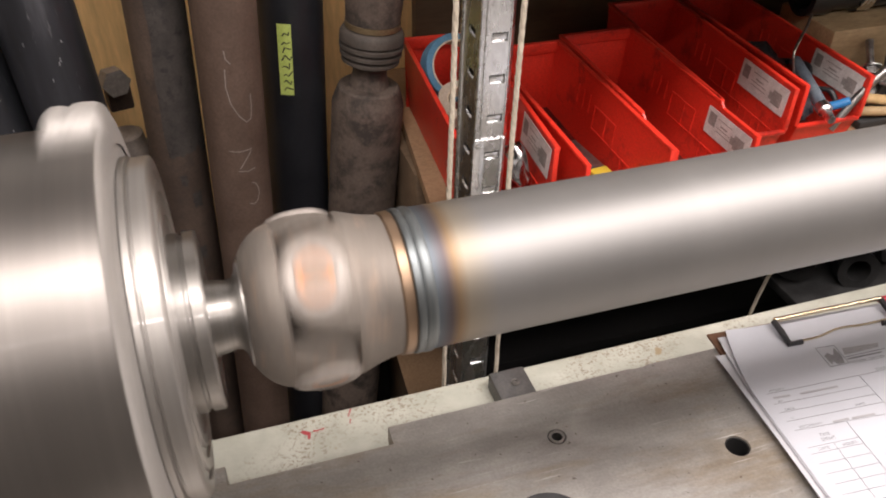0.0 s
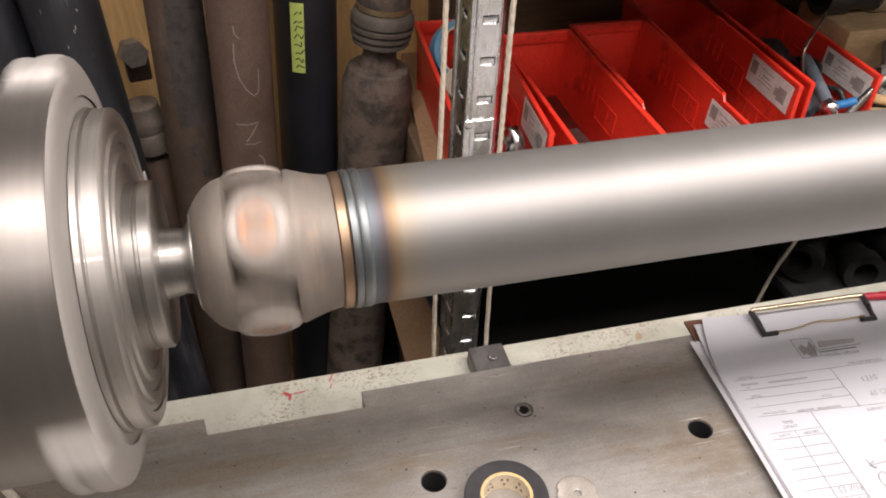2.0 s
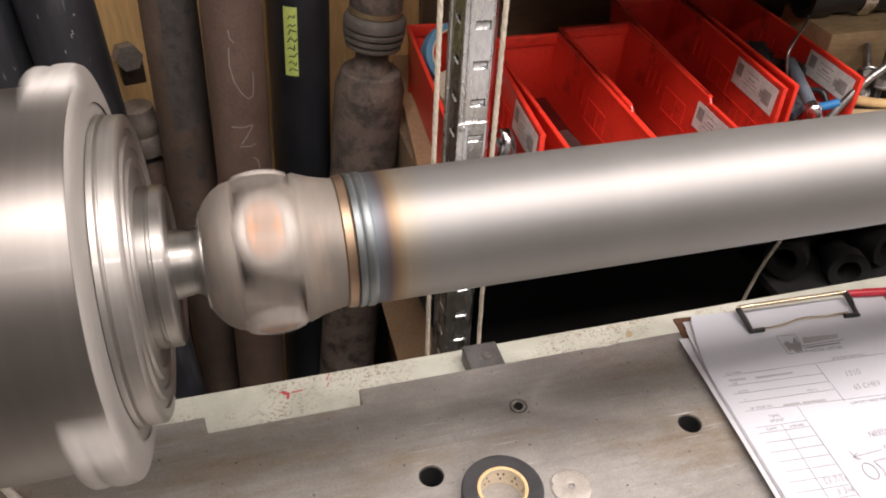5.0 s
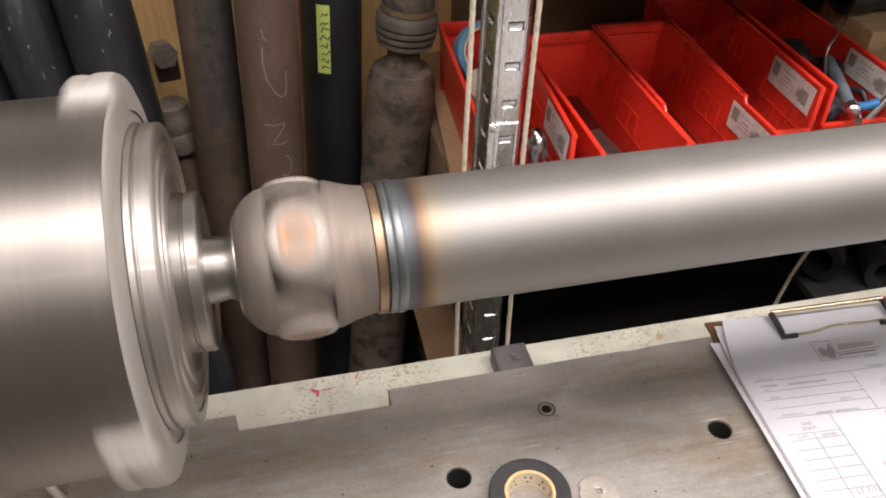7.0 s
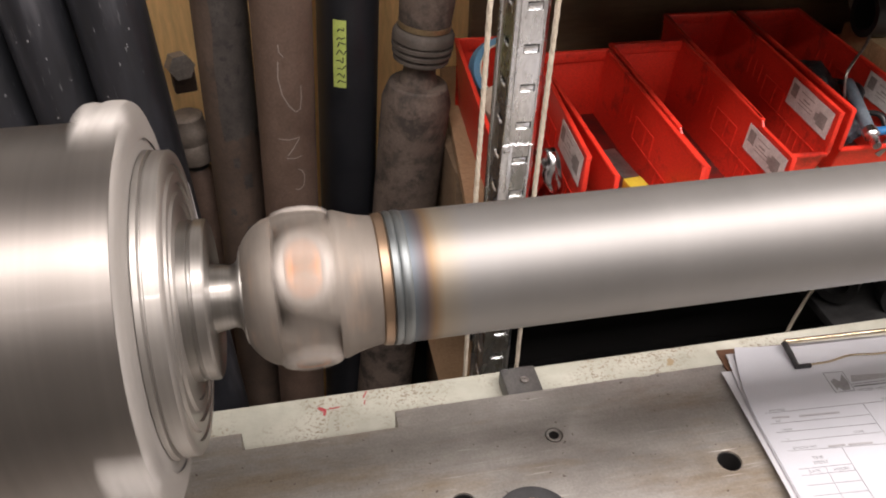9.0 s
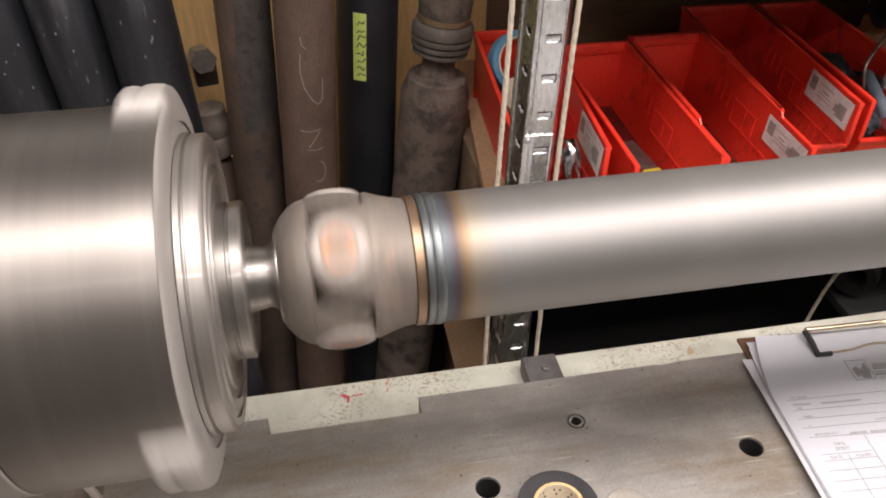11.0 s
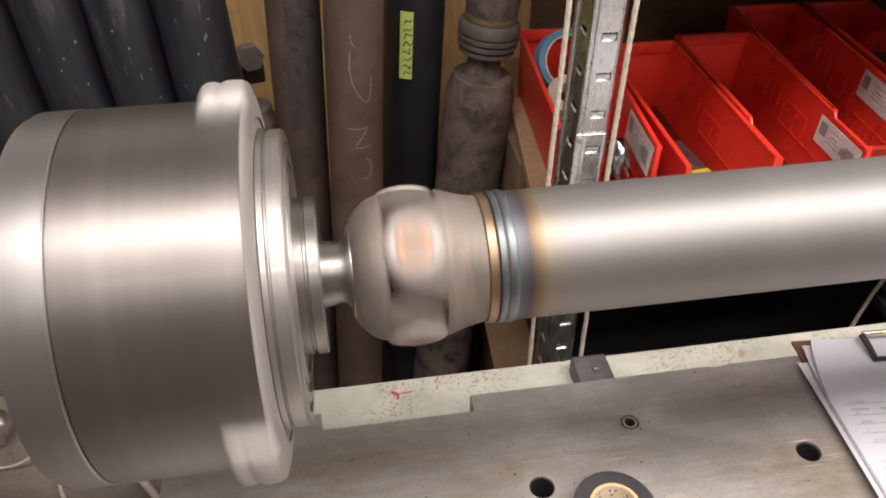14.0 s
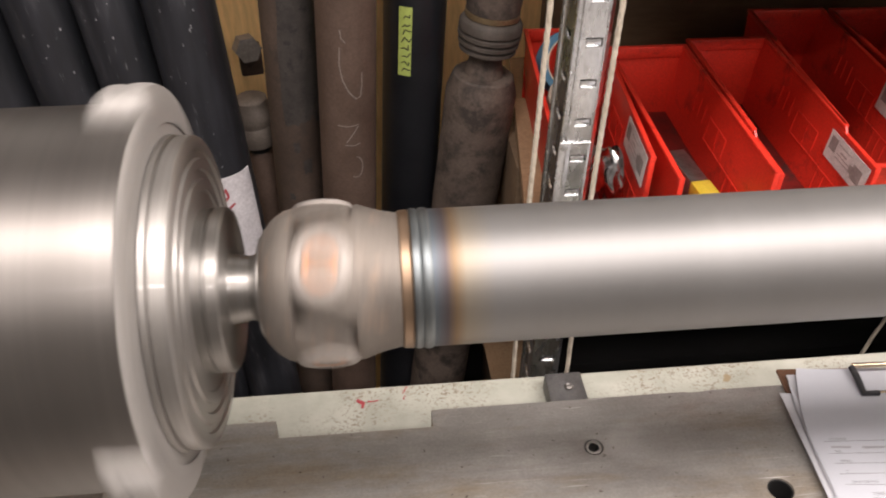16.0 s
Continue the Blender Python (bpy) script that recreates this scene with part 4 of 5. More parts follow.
m4, n4 = leaning(0.307, 0.500, 1.013, 0.248, 0.500, 0.45)
slip = thing("slip_joint", "dusty brown driveshaft slip joint with ribbed boot", "driveshaft end", m4, "tubes leaning on the wall")
part("tube_body", lathe([(0, 0.04), (0, 0.0500), (0.40, 0.0500), (0.80, 0.0502), (0.9340, 0.0505), (0.9375, 0.0498), (0.9590, 0.0430), (0.9615, 0.0400), (0.9620, 0.0260), (0.9620, 0.0)], 56, "Z"), RUST3, slip, smooth=12)
part("neck", lathe([(0.9600, 0), (0.9600, 0.0275), (0.9680, 0.0265), (0.9790, 0.0235), (0.9910, 0.0235), (0.9940, 0.0275), (0.9960, 0.0275), (0.9960, 0)], 48, "Z"), RUST3, slip)
LIFT = 0.008
boot = [(0.9875, 0.0), (0.9875, 0.030)]
for z, r in ((0.9930, 0.0395), (1.0030, 0.0420), (1.0130, 0.0435)):
    boot += [(z - 0.0042, r - 0.0045), (z - 0.0024, r), (z + 0.0024, r), (z + 0.0042, r - 0.0045)]
boot += [(1.0200, 0.0436), (1.0290, 0.0432), (1.0345, 0.0400), (1.0370, 0.0350), (1.0375, 0.0)]
part("boot", lathe(boot, 56, "Z"), RUBBER, slip, "ribbed rubber dust boot", pose(0, 0, LIFT))
part("band", lathe([(1.0375, 0.034), (1.0380, 0.0372), (1.0450, 0.0372), (1.0455, 0.034)], 48, "Z", close=True), BRASS, slip, "dull brass clamp band", pose(0, 0, LIFT))
part("upper_tube", lathe([(1.0455, 0.0), (1.0455, 0.0362), (1.0700, 0.0380), (1.30, 0.0380), (1.50, 0.0380), (1.50, 0.0)], 48, "Z"), RUST3, slip, "", pose(0, 0, LIFT))

blacks = [((-0.0705, 0.395, 1.12, -0.0585, 0.395, 0.80), 0.0410), ((-0.149, 0.392, 1.125, -0.139, 0.392, 0.90), 0.0365), ((-0.226, 0.400, 1.127, -0.214, 0.400, 0.90), 0.0400),
          ((-0.310, 0.398, 1.13, -0.297, 0.398, 0.90), 0.0430)]
for k, (ax, r) in enumerate(blacks):
    t = plain_tube("black_tube", ax, r, BLACKTUBE2, "scuffed black tube with white wrapped end" if k == 0 else "scuffed black painted steel tube leaning on wall")
    for j in range(7):
        sp, z, w, h = rng.uniform(-0.022, 0.026), rng.uniform(0.90, 1.13), rng.uniform(0.0008, 0.0020), rng.uniform(0.0015, 0.005)
        part("scuff", ragged_patch(sp, sp + w, z, z + h, r, 0.0009, 20 + 3 * j + 31 * k, 6, 0.0003), SCUFF, t, "pale scuff through the paint")
    if k == 0:
        w = part("wrap", curved_patch(-0.05, 0.05, 0.760, 0.897, r, 0.0012, 24), WHITEWRAP, t, "white plastic wrap with red print")
        part("red_print", curved_strokes([[(0.004, 0.872), (0.010, 0.88), (0.012, 0.868), (0.006, 0.862)], [(-0.004, 0.85), (0.003, 0.842)], [(0.000, 0.836), (0.006, 0.828)], [(0.010, 0.85), (0.018, 0.856)]], 0.0032, r + 0.0012), REDPEN, w)

# bolted fittings hanging between the black tubes and the rusty tube
stub = thing("bolted_fitting", "dull grey hex bolt in a rusty bracket on the wall", "bolt", pose(-0.028, 0.555, 0.980, 6, 0, 12))
part("hex_head", lathe([(-0.016, 0), (-0.016, 0.015), (-0.013, 0.0190), (0.010, 0.0190), (0.010, 0)], 6, "Z"), BOLTGREY, stub, "", pose(0, 0, 0, 78, 0, 10))
part("shank", lathe([(0, 0), (0, 0.009), (0.142, 0.009), (0.142, 0)], 20, "Z"), RUST1, stub, "", pose(0, 0.006, 0, -120))
part("bracket", box(-0.012, 0.020, 0.010, 0.040, -0.052, -0.012, 0.003), RUST1, stub, "rusty bracket plate")
m5, n5 = leaning(-0.026, 0.500, 0.93, -0.014, 0.500, 0.60, 0.95, 0.0)
kn = thing("knuckle_stub", "dusty grey shaft stub with a stepped collar", "shaft stub", m5)
part("shaft", lathe([(0, 0), (0, 0.019), (0.60, 0.019), (0.845, 0.019), (0.850, 0.016), (0.850, 0)], 40, "Z"), RUST2, kn, "brown shaft tube")
part("collar", lathe([(0.861, 0.0), (0.861, 0.024), (0.864, 0.0275), (0.890, 0.0285), (0.894, 0.0262), (0.898, 0.0272), (0.914, 0.0272), (0.918, 0.0240), (0.932, 0.0228), (0.935, 0.018), (0.935, 0)], 40, "Z"), KNUCKLE, kn, "dusty stepped collar")
part("groove", lathe([(0.849, 0), (0.849, 0.016), (0.862, 0.016), (0.862, 0)], 32, "Z"), DARKSTEEL, kn)

# ---- slotted upright of the rack ----
post = thing("rack_post", "galvanised slotted steel rack upright", "rack post", pose(0.3475, 0.155, 0.0, 0, 0, 0) @ pose(-0.0165, 0, 0, 0, 0.9, 0))
PW, PD = 0.0185, 0.046
PITCH, SLOTS = 0.042, 40


def punched_strip(u0, u1, s0, s1, along, offset, thick):
    """A strip of sheet steel with a column of punched slots; along maps (u, z) to a place."""
    bm = bmesh.new()
    zs = [0.0]
    for k in range(SLOTS):
        zc = 0.0245 + PITCH * k
        zs += [zc - 0.0042, zc + 0.0042]
    zs.append(1.75)
    us = [u0, s0, s1, u1]
    g = {(i, j): bm.verts.new(along(u, z)) for i, u in enumerate(us) for j, z in enumerate(zs)}
    for i in range(3):
        for j in range(len(zs) - 1):
            if i == 1 and j % 2 == 1:
                continue
            bm.faces.new((g[i, j], g[i + 1, j], g[i + 1, j + 1], g[i, j + 1]))
    got = bmesh.ops.extrude_face_region(bm, geom=list(bm.faces))
    bmesh.ops.translate(bm, verts=[q for q in got["geom"] if isinstance(q, bmesh.types.BMVert)], vec=Vector(offset) * thick)
    return bm


FACE_R = 0.0128
part("face_strip", punched_strip(-PW, FACE_R, -0.0068, 0.0092, lambda u, z: (u, 0, z), (0, 1, 0), 0.0018), ZINC, post)
part("face_return", wall_plate([(FACE_R, 0.0, 0.0), (PW, 0.0075, 0.0), (PW, 0.0075, 1.75), (FACE_R, 0.0, 1.75)], (-0.0012, 0.0016, 0)), ZINC, post, "folded return edge of the face")
part("side_strip", punched_strip(0.0, PD, 0.012, 0.030, lambda u, z: (-PW, u, z), (1, 0, 0), 0.0018), ZINC, post, "slotted side of the post")
part("side_strip", punched_strip(0.0075, PD, 0.016, 0.030, lambda u, z: (PW, u, z), (-1, 0, 0), 0.0018), ZINC, post, "slotted side of the post")
for x, y, r in ((-PW + 0.0012, 0.0004, 0.0018), (-PW, PD, 0.0026), (PW, PD, 0.0026), (-0.0125, -0.0004, 0.0014), (FACE_R - 0.0012, -0.0001, 0.0009)):
    part("edge_bead", sweep([(x, y, 0.0), (x, y, 1.75)], r, 8), ZINC, post)
part("back_strip", box(-PW + 0.003, PW - 0.003, 0.0320, 0.0340, 0, 1.75), DARKSTEEL, post)
tab = box(-0.0062, 0.0082, 0.0002, 0.0016, -0.0042, 0.0028, 0.0004)
lip = box(-0.0070, 0.0094, -0.0012, 0.0004, -0.0050, -0.0040, 0.0004)
slat = wall_plate([(-PW - 0.0008, 0.013, -0.0036), (-PW - 0.0008, 0.029, -0.0026), (-PW + 0.001, 0.029, -0.0016), (-PW + 0.001, 0.013, -0.0026)], (0.0008, 0, -0.0006))
for name, bm in (("slot_tab", tab), ("slot_lip", lip), ("side_tab", slat)):
    first = part(name, bm, ZINC, post, "", pose(0, 0, 0.0245))
    for k in range(1, SLOTS):
        o = new(name, first.data)
        o.parent = post
        o.matrix_basis = pose(0, 0, 0.0245 + PITCH * k)
for u0, u1 in ((-PW - 0.0010, -0.0080), (0.0100, FACE_R - 0.0003)):
    part("joint_sleeve", box(u0, u1, -0.0016, -0.0002, 0.55, 1.052, 0.0004), ZINC, post, "overlapping lower sleeve")
part("sleeve_lip", sweep([(-PW, -0.0018, 1.052), (FACE_R, -0.0018, 1.052)], 0.0005, 8), ZINC, post)
part("sleeve_rivet", lathe([(0, 0), (0, 0.0040), (0.0012, 0.0034), (0.0018, 0.0016), (0.0019, 0)], 16, "Z"), ZINC, post, "domed rivet", pose(-0.0145, -0.0016, 1.046, 90))

ROPES = [[(0.312, 0.150, 1.55), (0.306, 0.150, 1.25), (0.3035, 0.150, 1.10), (0.3015, 0.150, 0.98), (0.300, 0.150, 0.75), (0.299, 0.150, 0.0)],
         [(0.377, 0.149, 1.55), (0.371, 0.149, 1.25), (0.3682, 0.149, 1.10), (0.3668, 0.149, 0.98), (0.368, 0.149, 0.75), (0.370, 0.149, 0.0)]]
for line in ROPES:
    tagged(part("cotton_rope", sweep(curve_points(line, 160), 0.0027, 12, twist=0.13, lobes=3), ROPE), "pale twisted cotton rope hanging beside the post", "rope", "ropes beside the post")
tagged(part("cotton_rope", sweep(curve_points([(0.965, 0.30, 0.80), (0.935, 0.30, 0.70), (0.905, 0.30, 0.60), (0.88, 0.30, 0.40)], 40), 0.003, 8, twist=0.2, lobes=3), ROPE), "pale rope hanging under the shelf", "rope", "ropes beside the post")

# ---- shelf and red bins ----
SHELF_Z = 0.880
shelf = thing("shelf", "plywood shelf board carrying red bins", "shelf")
part("board", slab([(0.318, 0.206), (2.2, 0.206), (2.2, 0.698), (0.374, 0.698)], SHELF_Z - 0.018, SHELF_Z, (), 0.001), PARTICLE, shelf)
part("front_beam", box(0.368, 2.2, 0.170, 0.189, SHELF_Z - 0.045, SHELF_Z - 0.002, 0.002), DARKSTEEL, shelf)
# The upper board is out of view, added to shade the backs of the bins.
upper = thing("upper_shelf", "unseen dark board added over the bins for shade, with their back board", "shelf")
part("board", box(0.392, 2.2, 0.165, 0.698, 1.250, 1.275, 0.001), DARKWOOD, upper)
part("back_board", box(0.42, 2.2, 0.675, 0.697, 0.90, 1.249), DARKWOOD, upper, "dark stained board behind the bins")


def red_bin(xf, yf, w, d, h, lip, label, turn=0.0, tag_at=None, step=0.0):
    """A hopper bin: open top, low front lip, ribbed side walls; (xf, yf) is the middle of its front, step the length of a lowered front stretch of the rim."""
    hw, hd, t, tp = w / 2, d / 2, 0.0026, 0.007
    b = thing("parts_bin", label, "storage bin", pose(xf, yf, SHELF_Z, 0, 0, turn) @ pose(0, hd, 0), "red bins on the shelf")
    low = h * 0.93 if step else h
    for s in (-1, 1):
        X = lambda z: s * (hw - tp * (1 - z / h))
        side = lambda x0, x1: (min(s * x0, s * x1), max(s * x0, s * x1))
        pts = [(X(0), hd, 0), (X(0), -hd + 0.014, 0), (X(lip), -hd, lip), (X(low), -hd, low)]
        if step:
            pts += [(X(low), -hd + step, low), (X(h), -hd + step + 0.008, h)]
        sw = part("side_wall", wall_plate(pts + [(X(h), hd, h)], (-s * t, 0, 0)), RED, b)
        part("rim", box(*side(hw - 0.0036, hw + 0.0022), -hd + (step + 0.007 if step else -0.001), hd, h - 0.0045, h + 0.0008, 0.0009), RED, sw)
        if step:
            part("rim", box(*side(hw - 0.0040, hw + 0.0014), -hd - 0.001, -hd + step + 0.0065, low - 0.0045, low + 0.0008, 0.0009), RED, sw)
        part("front_edge", box(*side(hw - 0.0050, hw + 0.0010), -hd - 0.0014, -hd + 0.0022, lip, low - 0.001, 0.0006), RED, sw)
        # raised ribs that lean with the wall
        def rib(y0, y1, z0, z1):
            xa, xb = X(z0) - s * (t + 0.0011), X(z1) - s * (t + 0.0011)
            part("rib", wall_plate([(xa, y0, z0), (xa, y1, z0), (xb, y1, z1), (xb, y0, z1)], (s * 0.0018, 0, 0)), RED, sw)
        rib(-hd + 0.02, -hd + 0.185, h * 0.36, h * 0.36 + 0.0018)
        rib(-hd + 0.125, -hd + 0.185, h * 0.66, h * 0.66 + 0.0018)
        for y in (0.125, 0.150, 0.1835):
            rib(-hd + y, -hd + y + 0.0018, h * 0.36 + 0.002, h * 0.66)
        for k in range(5):
            rib(-hd + 0.030 + 0.017 * k, -hd + 0.0318 + 0.017 * k, 0.006, h * 0.36)
        for k in range(3):
            rib(-hd + 0.200 + 0.018 * k, -hd + 0.2018 + 0.018 * k, h * 0.50, h * 0.74)
    part("back_wall", box(-hw + 0.002, hw - 0.002, hd - t, hd, 0, h, 0.0006), RED, b)
    part("back_rim", box(-hw, hw, hd - 0.007, hd + 0.001, h - 0.016, h + 0.0006, 0.0015), RED, b)
    part("bottom", box(-hw + tp, hw - tp, -hd + 0.014, hd, 0, t), DARKRED, b, "blotchy dark red bottom")
    part("front_lip", wall_plate([(-hw + tp, -hd + 0.014, 0), (hw - tp, -hd + 0.014, 0), (hw - 0.004, -hd, lip), (-hw + 0.004, -hd, lip)], (0, t, 0)), RED, b)
    part("lip_rim", box(-hw + 0.002, hw - 0.002, -hd - 0.003, -hd + 0.004, lip - 0.004, lip + 0.001, 0.0012), RED, b)
    if tag_at:
        y0, y1, drop = tag_at
        z1, lean = low - 0.006, tp / h
        z0 = z1 - drop
        x = hw - tp * (1 - z1 / h) - t - 0.0014
        m = Matrix.Translation((x, -hd + y0, z1)) @ Matrix.Rotation(math.atan(lean), 4, "Y")
        lab = part("paper_label", box(-0.0006, 0, 0, y1 - y0, -drop, 0), LABELPAPER, b, "soiled white paper label with a picture", m)
        n = y1 - y0
        spots = [(n - 0.020, n - 0.005, -drop * 0.62, -drop * 0.14), (0.010, 0.030, -drop * 0.80, -drop * 0.30), (0.030, 0.037, -drop * 0.70, -drop * 0.42)]
        spots += [(n * 0.42, n * 0.74, -drop * q - 0.0012, -drop * q) for q in (0.20, 0.52, 0.66)] + [(n * 0.50, n * 0.66, -drop * 0.38 - 0.0022, -drop * 0.38)]
        for k, (p0, p1, q0, q1) in enumerate(spots):
            part("label_picture" if k < 3 else "text_bar", box(-0.0008, -0.0006, p0, p1, q0, q1), LABELGREY, lab)
    return b


red_bin(0.4005, 0.216, 0.107, 0.345, 0.110, 0.040, "red plastic bin holding rolls of tape", -3.6, (0.008, 0.104, 0.040))
red_bin(0.5265, 0.174, 0.110, 0.325, 0.108, 0.040, "grimy red plastic parts bin, nearly empty", -0.4)
red_bin(0.6445, 0.180, 0.114, 0.330, 0.110, 0.048, "red plastic parts bin with a soiled paper label", -0.7, (0.006, 0.098, 0.036), 0.074)
red_bin(0.7575, 0.262, 0.112, 0.340, 0.110, 0.050, "red plastic parts bin with a clean paper label", -3.0, (0.008, 0.116, 0.038))
red_bin(0.8850, 0.265, 0.104, 0.330, 0.110, 0.050, "red plastic parts bin crowded with cables", -1.7, (0.008, 0.112, 0.036))

bag = bmesh.new()
bmesh.ops.create_icosphere(bag, subdivisions=4, radius=1.0)
for v in bag.verts:
    k = 1 + 0.25 * noise.noise(v.co * 1.9) + 0.16 * noise.noise(v.co * 5.5 + Vector((3, 1, 2)))
    v.co = Vector((v.co.x * 0.026 * k, v.co.y * 0.042 * k, v.co.z * 0.024 * k))
bag_b = bag.copy()
for v in bag_b.verts:
    v.co = Vector((v.co.x * 1.35, v.co.y * 1.6, v.co.z * 1.5 + 0.006 * noise.noise(v.co * 90)))
tagged(part("plastic_bag", bag_b, BLACKPLASTIC, None, "", pose(0.890, 0.440, 0.925, 8, 0, 12), smooth=50), "crumpled black plastic bag in a red bin", "bag")
tagged(part("bent_wire", sweep(curve_points([(0.890, 0.350, 0.945), (0.886, 0.362, 0.985), (0.905, 0.378, 1.003), (0.938, 0.408, 1.004), (0.958, 0.428, 1.012)], 10), 0.0021, 8), GREYTOOL), "bent grey wire sticking out of a bin", "wire")
tagged(part("plastic_bag", bag, BLUEGREY, None, "", pose(0.890, 0.345, 0.918, -12, 0, -20), smooth=50), "crumpled blue-grey plastic bag in a red bin", "bag")
for pts in ([(0.925, 0.520, 0.900), (0.935, 0.430, 0.940), (0.918, 0.360, 0.962), (0.880, 0.320, 0.940)], [(0.880, 0.400, 0.890), (0.905, 0.350, 0.930), (0.925, 0.320, 0.945), (0.930, 0.300, 0.930)]):
    tagged(part("black_cable", sweep(curve_points(pts, 12), 0.0042, 10), BLACKPLASTIC), "black cable coiled in a red bin", "cable", "cables in the bin")
# contents of the tape bin
for k, (x, y, z, ro, ri, w, mt, lb, rx, rz) in enumerate(((0.418, 0.480, 0.974, 0.046, 0.035, 0.026, BLUETAPE, "roll of blue masking tape standing in a red bin", 58, 8), (0.4115, 0.425, 0.946, 0.034, 0.020, 0.022, BEIGE, "roll of beige tape lying in a red bin", 25, 0), (0.404, 0.360, 0.900, 0.032, 0.018, 0.02, GREYTOOL, "grey tape roll in a red bin", 10, 0))):
    r = thing("tape_roll", lb, "tape roll", pose(x, y, z, rx, 0, rz), "tape rolls in the bin")
    part("tape", lathe([(-w / 2, ri + 0.002), (-w / 2, ro - 0.001), (-w / 2 + 0.001, ro), (w / 2 - 0.001, ro), (w / 2, ro - 0.001), (w / 2, ri + 0.002)], 56, "Z", close=True), mt, r)
    part("core", lathe([(-w / 2 - 0.0005, ri), (-w / 2 - 0.0005, ri + 0.002), (w / 2 + 0.0005, ri + 0.002), (w / 2 + 0.0005, ri)], 56, "Z", close=True), CARDBOARD, r)
fo = bmesh.new()
bmesh.ops.create_icosphere(fo, subdivisions=4, radius=1.0)
for v in fo.verts:
    k = 1 + 0.16 * noise.noise(v.co * 1.7) + 0.05 * noise.noise(v.co * 4)
    v.co = Vector((v.co.x * 0.019 * k, v.co.y * 0.028 * k, v.co.z * 0.046 * k))
tagged(part("foil_packet", fo, FOIL, None, "", pose(0.420, 0.262, 0.930, 0, 0, 10), smooth=60), "crumpled silver foil packet in a red bin", "packet")
pk = thing("yellow_box", "small yellow and grey box in a red bin", "box", pose(0.540, 0.300, SHELF_Z + 0.003, 0, 0, 6))
part("carton", box(-0.012, 0.012, -0.060, 0.045, 0, 0.030, 0.001), GREYTOOL, pk)
part("yellow_band", box(-0.0125, 0.0125, -0.0605, -0.028, 0.0005, 0.0306, 0.001), YELLOW, pk)

# clutter past the bins
tagged(part("wood_block", box(1.015, 1.50, 0.430, 0.560, SHELF_Z, 0.977, 0.004), WOODEDGE), "rough pale wooden block on the shelf", "wood block")
for k, (pts, r, mt, lb, nm) in enumerate((
        ([(0.908, 0.380, 0.965), (0.891, 0.318, 0.955), (0.881, 0.280, 0.947)], 0.0085, BLUEGREY, "dusty blue-grey hose end in a bin", "hose"),
        ([(0.893, 0.296, 0.936), (0.903, 0.282, 0.942), (0.920, 0.272, 0.952)], 0.0062, BLUE, "blue rubber tool grip on the shelf", "tool grip"),
        ([(0.900, 0.270, 0.912), (0.914, 0.270, 0.936), (0.928, 0.270, 0.957), (0.943, 0.270, 0.975), (0.960, 0.270, 0.992), (0.985, 0.275, 1.002), (1.02, 0.285, 0.995)], 0.0055, GREYTOOL, "bent grey steel strap over the bins", "strap"),
        ([(0.985, 0.33, 0.922), (1.05, 0.325, 0.908), (1.16, 0.32, 0.898)], 0.008, COREEDGE, "wooden dowel among tools", "dowel"),
        ([(0.98, 0.315, 0.905), (1.06, 0.305, 0.902), (1.16, 0.33, 0.900)], 0.007, WOODEDGE, "wooden handle among tools", "handle"))):
    tagged(part(nm.replace(" ", "_"), sweep(curve_points(pts, 10), r, 12), mt), lb, nm)
tagged(part("hose_nozzle", lathe([(0, 0), (0, 0.010), (0.012, 0.010), (0.016, 0.0065), (0.034, 0.0055), (0.034, 0)], 24), ZINC, None, "", pose(0.881, 0.279, 0.947, 0, 8, -104)), "shiny metal nozzle of a hose", "nozzle")
for k in range(7):
    bx, by = 1.030 + 0.036 * (k % 4), 0.355 + 0.035 * (k // 4)
    bo = thing("steel_bolt", "loose grey steel bolt on the shelf", "bolt", pose(bx, by, 0.912 + 0.016 * (k % 2), 20 * k, 40 + 37 * k, 50 * k), "loose bolts")
    part("shank", lathe([(0, 0), (0, 0.006), (0.045, 0.006), (0.046, 0.005), (0.046, 0)], 16), GREYTOOL, bo)
    part("head", lathe([(-0.011, 0), (-0.011, 0.011), (0, 0.011), (0, 0)], 6), GREYTOOL, bo)
    part("washer", lathe([(0.001, 0.006), (0.001, 0.016), (0.0035, 0.016), (0.0035, 0.006)], 24, close=True), ZINC, bo)
tray = tagged(part("steel_tray", box(0.985, 1.40, 0.300, 0.425, SHELF_Z, 0.893, 0.002), DARKSTEEL), "dark steel tray full of loose hardware", "tray")
pipe = thing("black_pipe", "black steel pipe with a shiny collar on the wood block", "pipe", pose(1.06, 0.500, 1.013, 0, 0, -4))
part("pipe_body", lathe([(-0.06, 0.026), (-0.06, 0.036), (-0.02, 0.036), (-0.016, 0.030), (0.50, 0.030), (0.50, 0.026)], 40, close=True), BLACKPLASTIC, pipe)
part("collar", lathe([(0.030, 0.0302), (0.030, 0.0345), (0.052, 0.0345), (0.052, 0.0302)], 40, close=True), ZINC, pipe, "shiny zinc collar")
fit2 = thing("pipe_fitting", "dull grey pipe fitting behind the wood block", "pipe fitting", pose(1.13, 0.600, 0.950, 0, 0, 20))
part("fitting_body", lathe([(-0.05, 0.03), (-0.05, 0.055), (0.0, 0.055), (0.01, 0.045), (0.10, 0.045), (0.10, 0.03)], 36, close=True), GREYTOOL, fit2, "", pose(0, 0, 0.055))

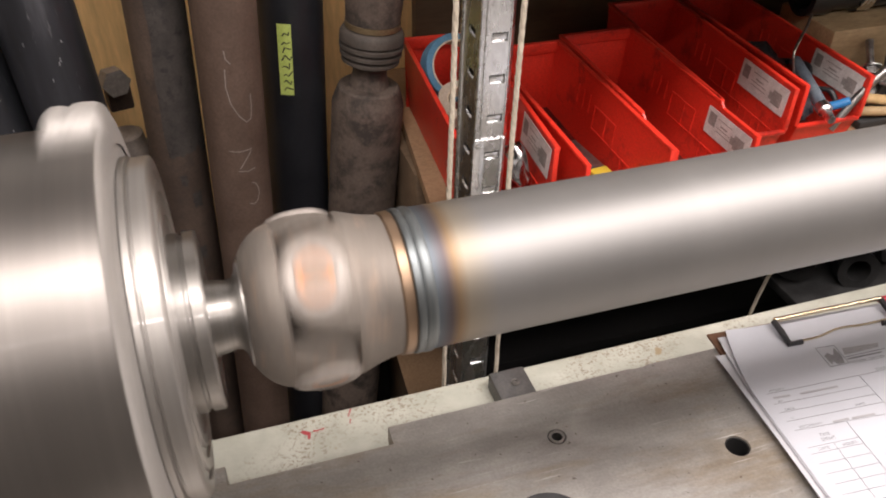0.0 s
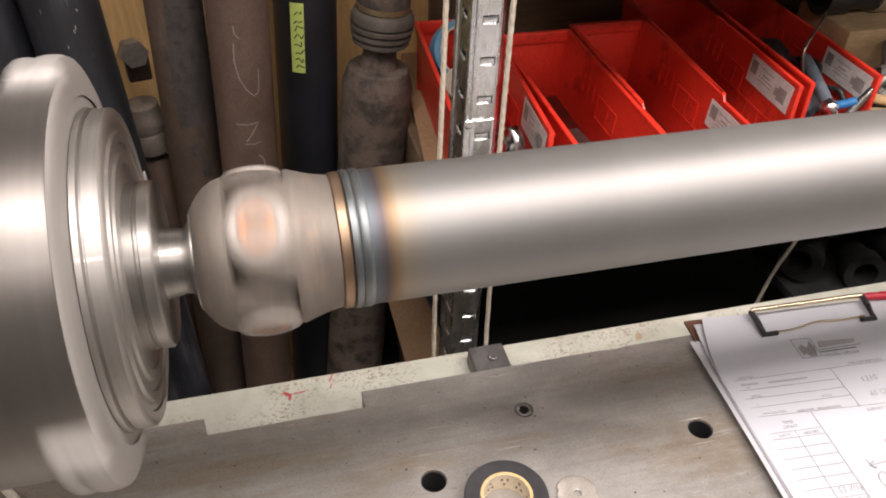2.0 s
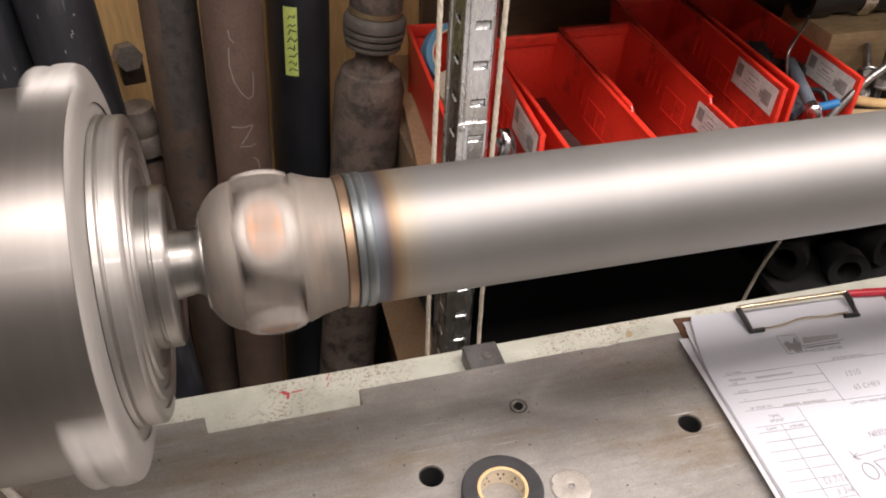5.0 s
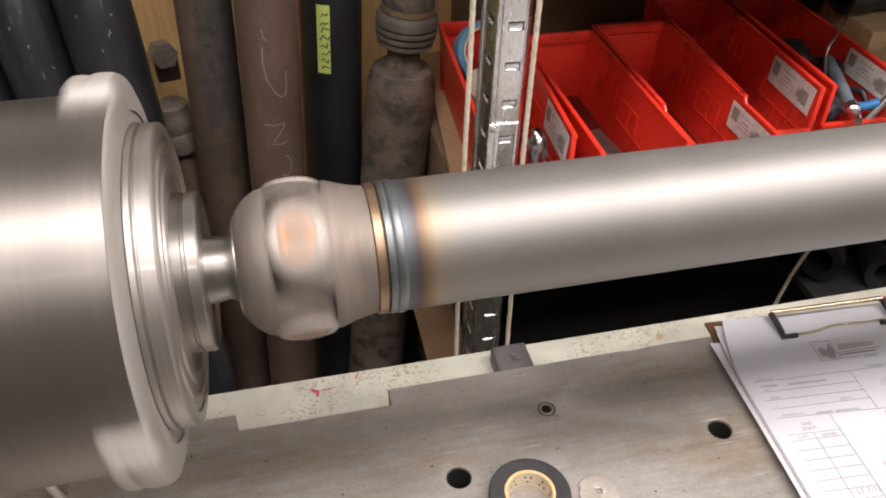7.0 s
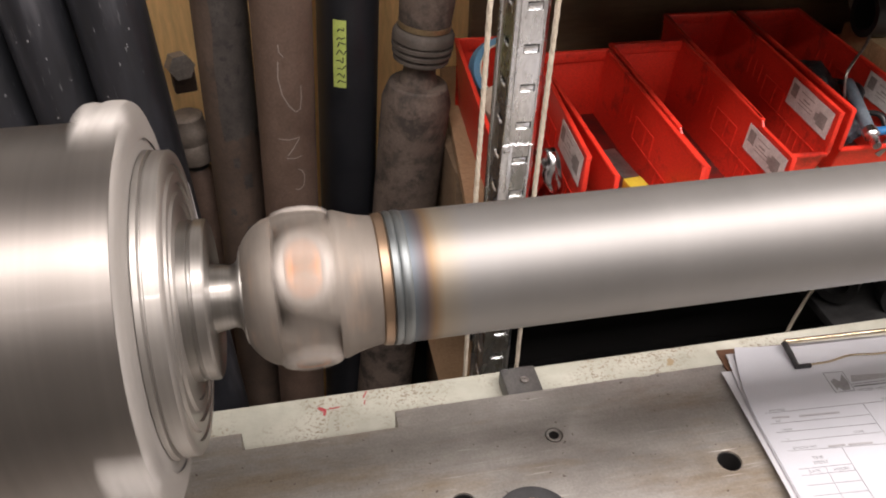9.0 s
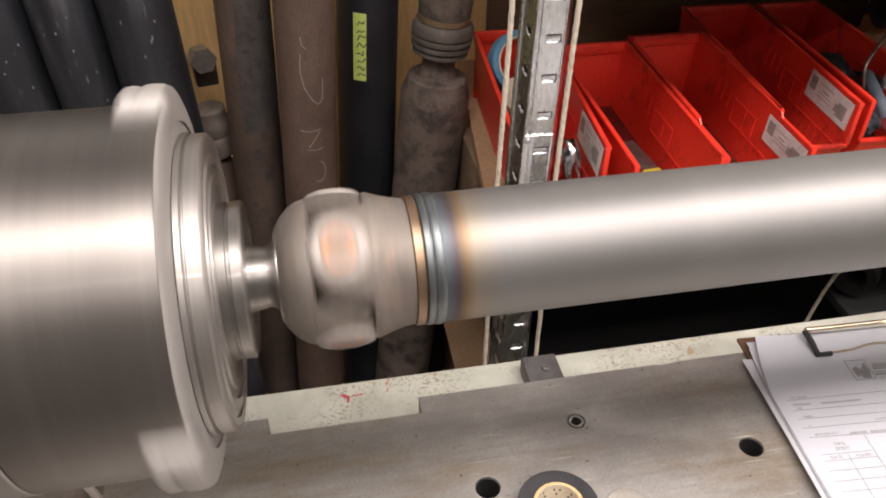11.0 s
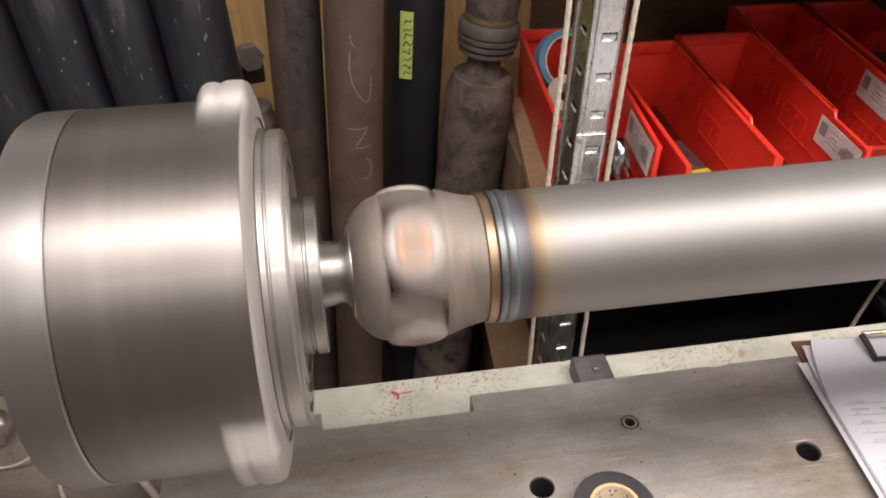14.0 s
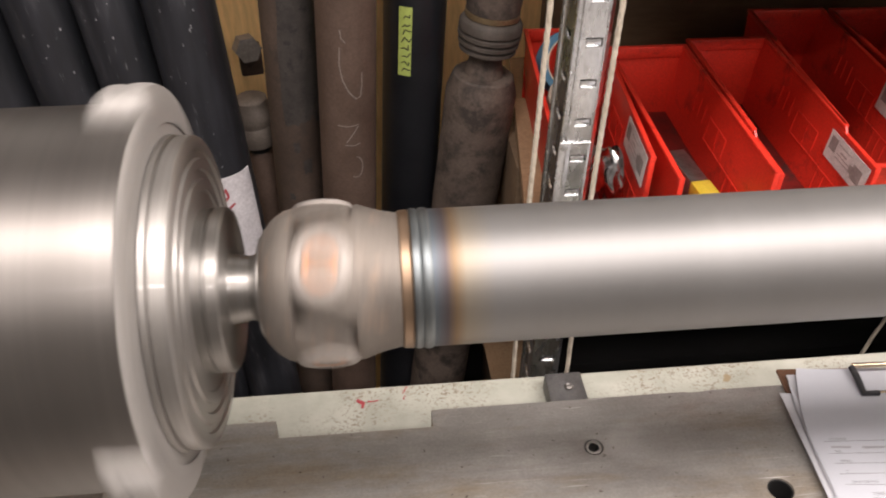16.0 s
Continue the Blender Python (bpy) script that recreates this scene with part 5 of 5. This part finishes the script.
# things under the shelf; the near-black panels are added to paint its shade
under = thing("under_shelf_cabinet", "near-black panels added for the shade under the shelf", "cabinet")
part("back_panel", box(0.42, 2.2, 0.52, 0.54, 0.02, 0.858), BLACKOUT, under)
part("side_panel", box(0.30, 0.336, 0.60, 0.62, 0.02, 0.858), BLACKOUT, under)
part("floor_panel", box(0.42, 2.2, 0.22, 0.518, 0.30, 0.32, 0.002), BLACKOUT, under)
# Fittings and tray are coloured dark to match the shade under the shelf.
for k, (x, y, z) in enumerate(((1.02, 0.36, 0.605), (1.10, 0.33, 0.595), (1.17, 0.36, 0.61))):
    tagged(part("pipe_fitting", lathe([(-0.05, 0.02), (-0.05, 0.035), (-0.02, 0.035), (-0.016, 0.026), (0.05, 0.026), (0.05, 0.02)], 28, close=True), DARKSTEEL, None, "", pose(x, y, z, 0, 10, 40 + 30 * k)), "steel fitting under the shelf, coloured dark for the shade there", "pipe fitting", "fittings under the shelf")
tagged(part("fitting_tray", box(0.96, 1.30, 0.27, 0.42, 0.555, 0.572, 0.002), DARKSTEEL), "dark steel tray under the shelf", "tray")
cb = [[(0.308, 0.40, 0.79), (0.312, 0.36, 0.77), (0.310, 0.33, 0.74), (0.335, 0.32, 0.68), (0.36, 0.33, 0.60)], [(0.325, 0.37, 0.80), (0.338, 0.34, 0.77), (0.335, 0.32, 0.72), (0.36, 0.31, 0.66), (0.37, 0.32, 0.55)]]
for line in cb:
    tagged(part("black_cable", sweep(curve_points(line, 14), 0.009, 10), BLACKPLASTIC), "thick black cable hanging behind the post", "cable", "cables behind the post")
tagged(part("cardboard_sheet", wall_plate([(0.269, 0.386, 0.70), (0.400, 0.386, 0.70), (0.460, 0.386, 0.0), (0.400, 0.386, 0.0)], (0, 0.005, 0)), PARTICLE), "brown cardboard sheet leaning against the rack", "cardboard")
# Dark wood colour here stands for the shade below the shelf's end.
part("side_board", box(0.338, 0.395, 0.40, 0.62, 0.02, 0.860, 0.001), DARKWOOD, under, "side board coloured dark for the shade under the shelf")


# ---- what moves ----
def motions():
    step, phase = 60.0, 36.0
    for turning, x in ((shaft, AX_X), (chuck, AX_X - 0.0021)):
        walk(turning, [(k / FPS, pose(x, AX_Y, AX_Z, phase + step * k)) for k in range(16 * FPS + 1)])


motions()
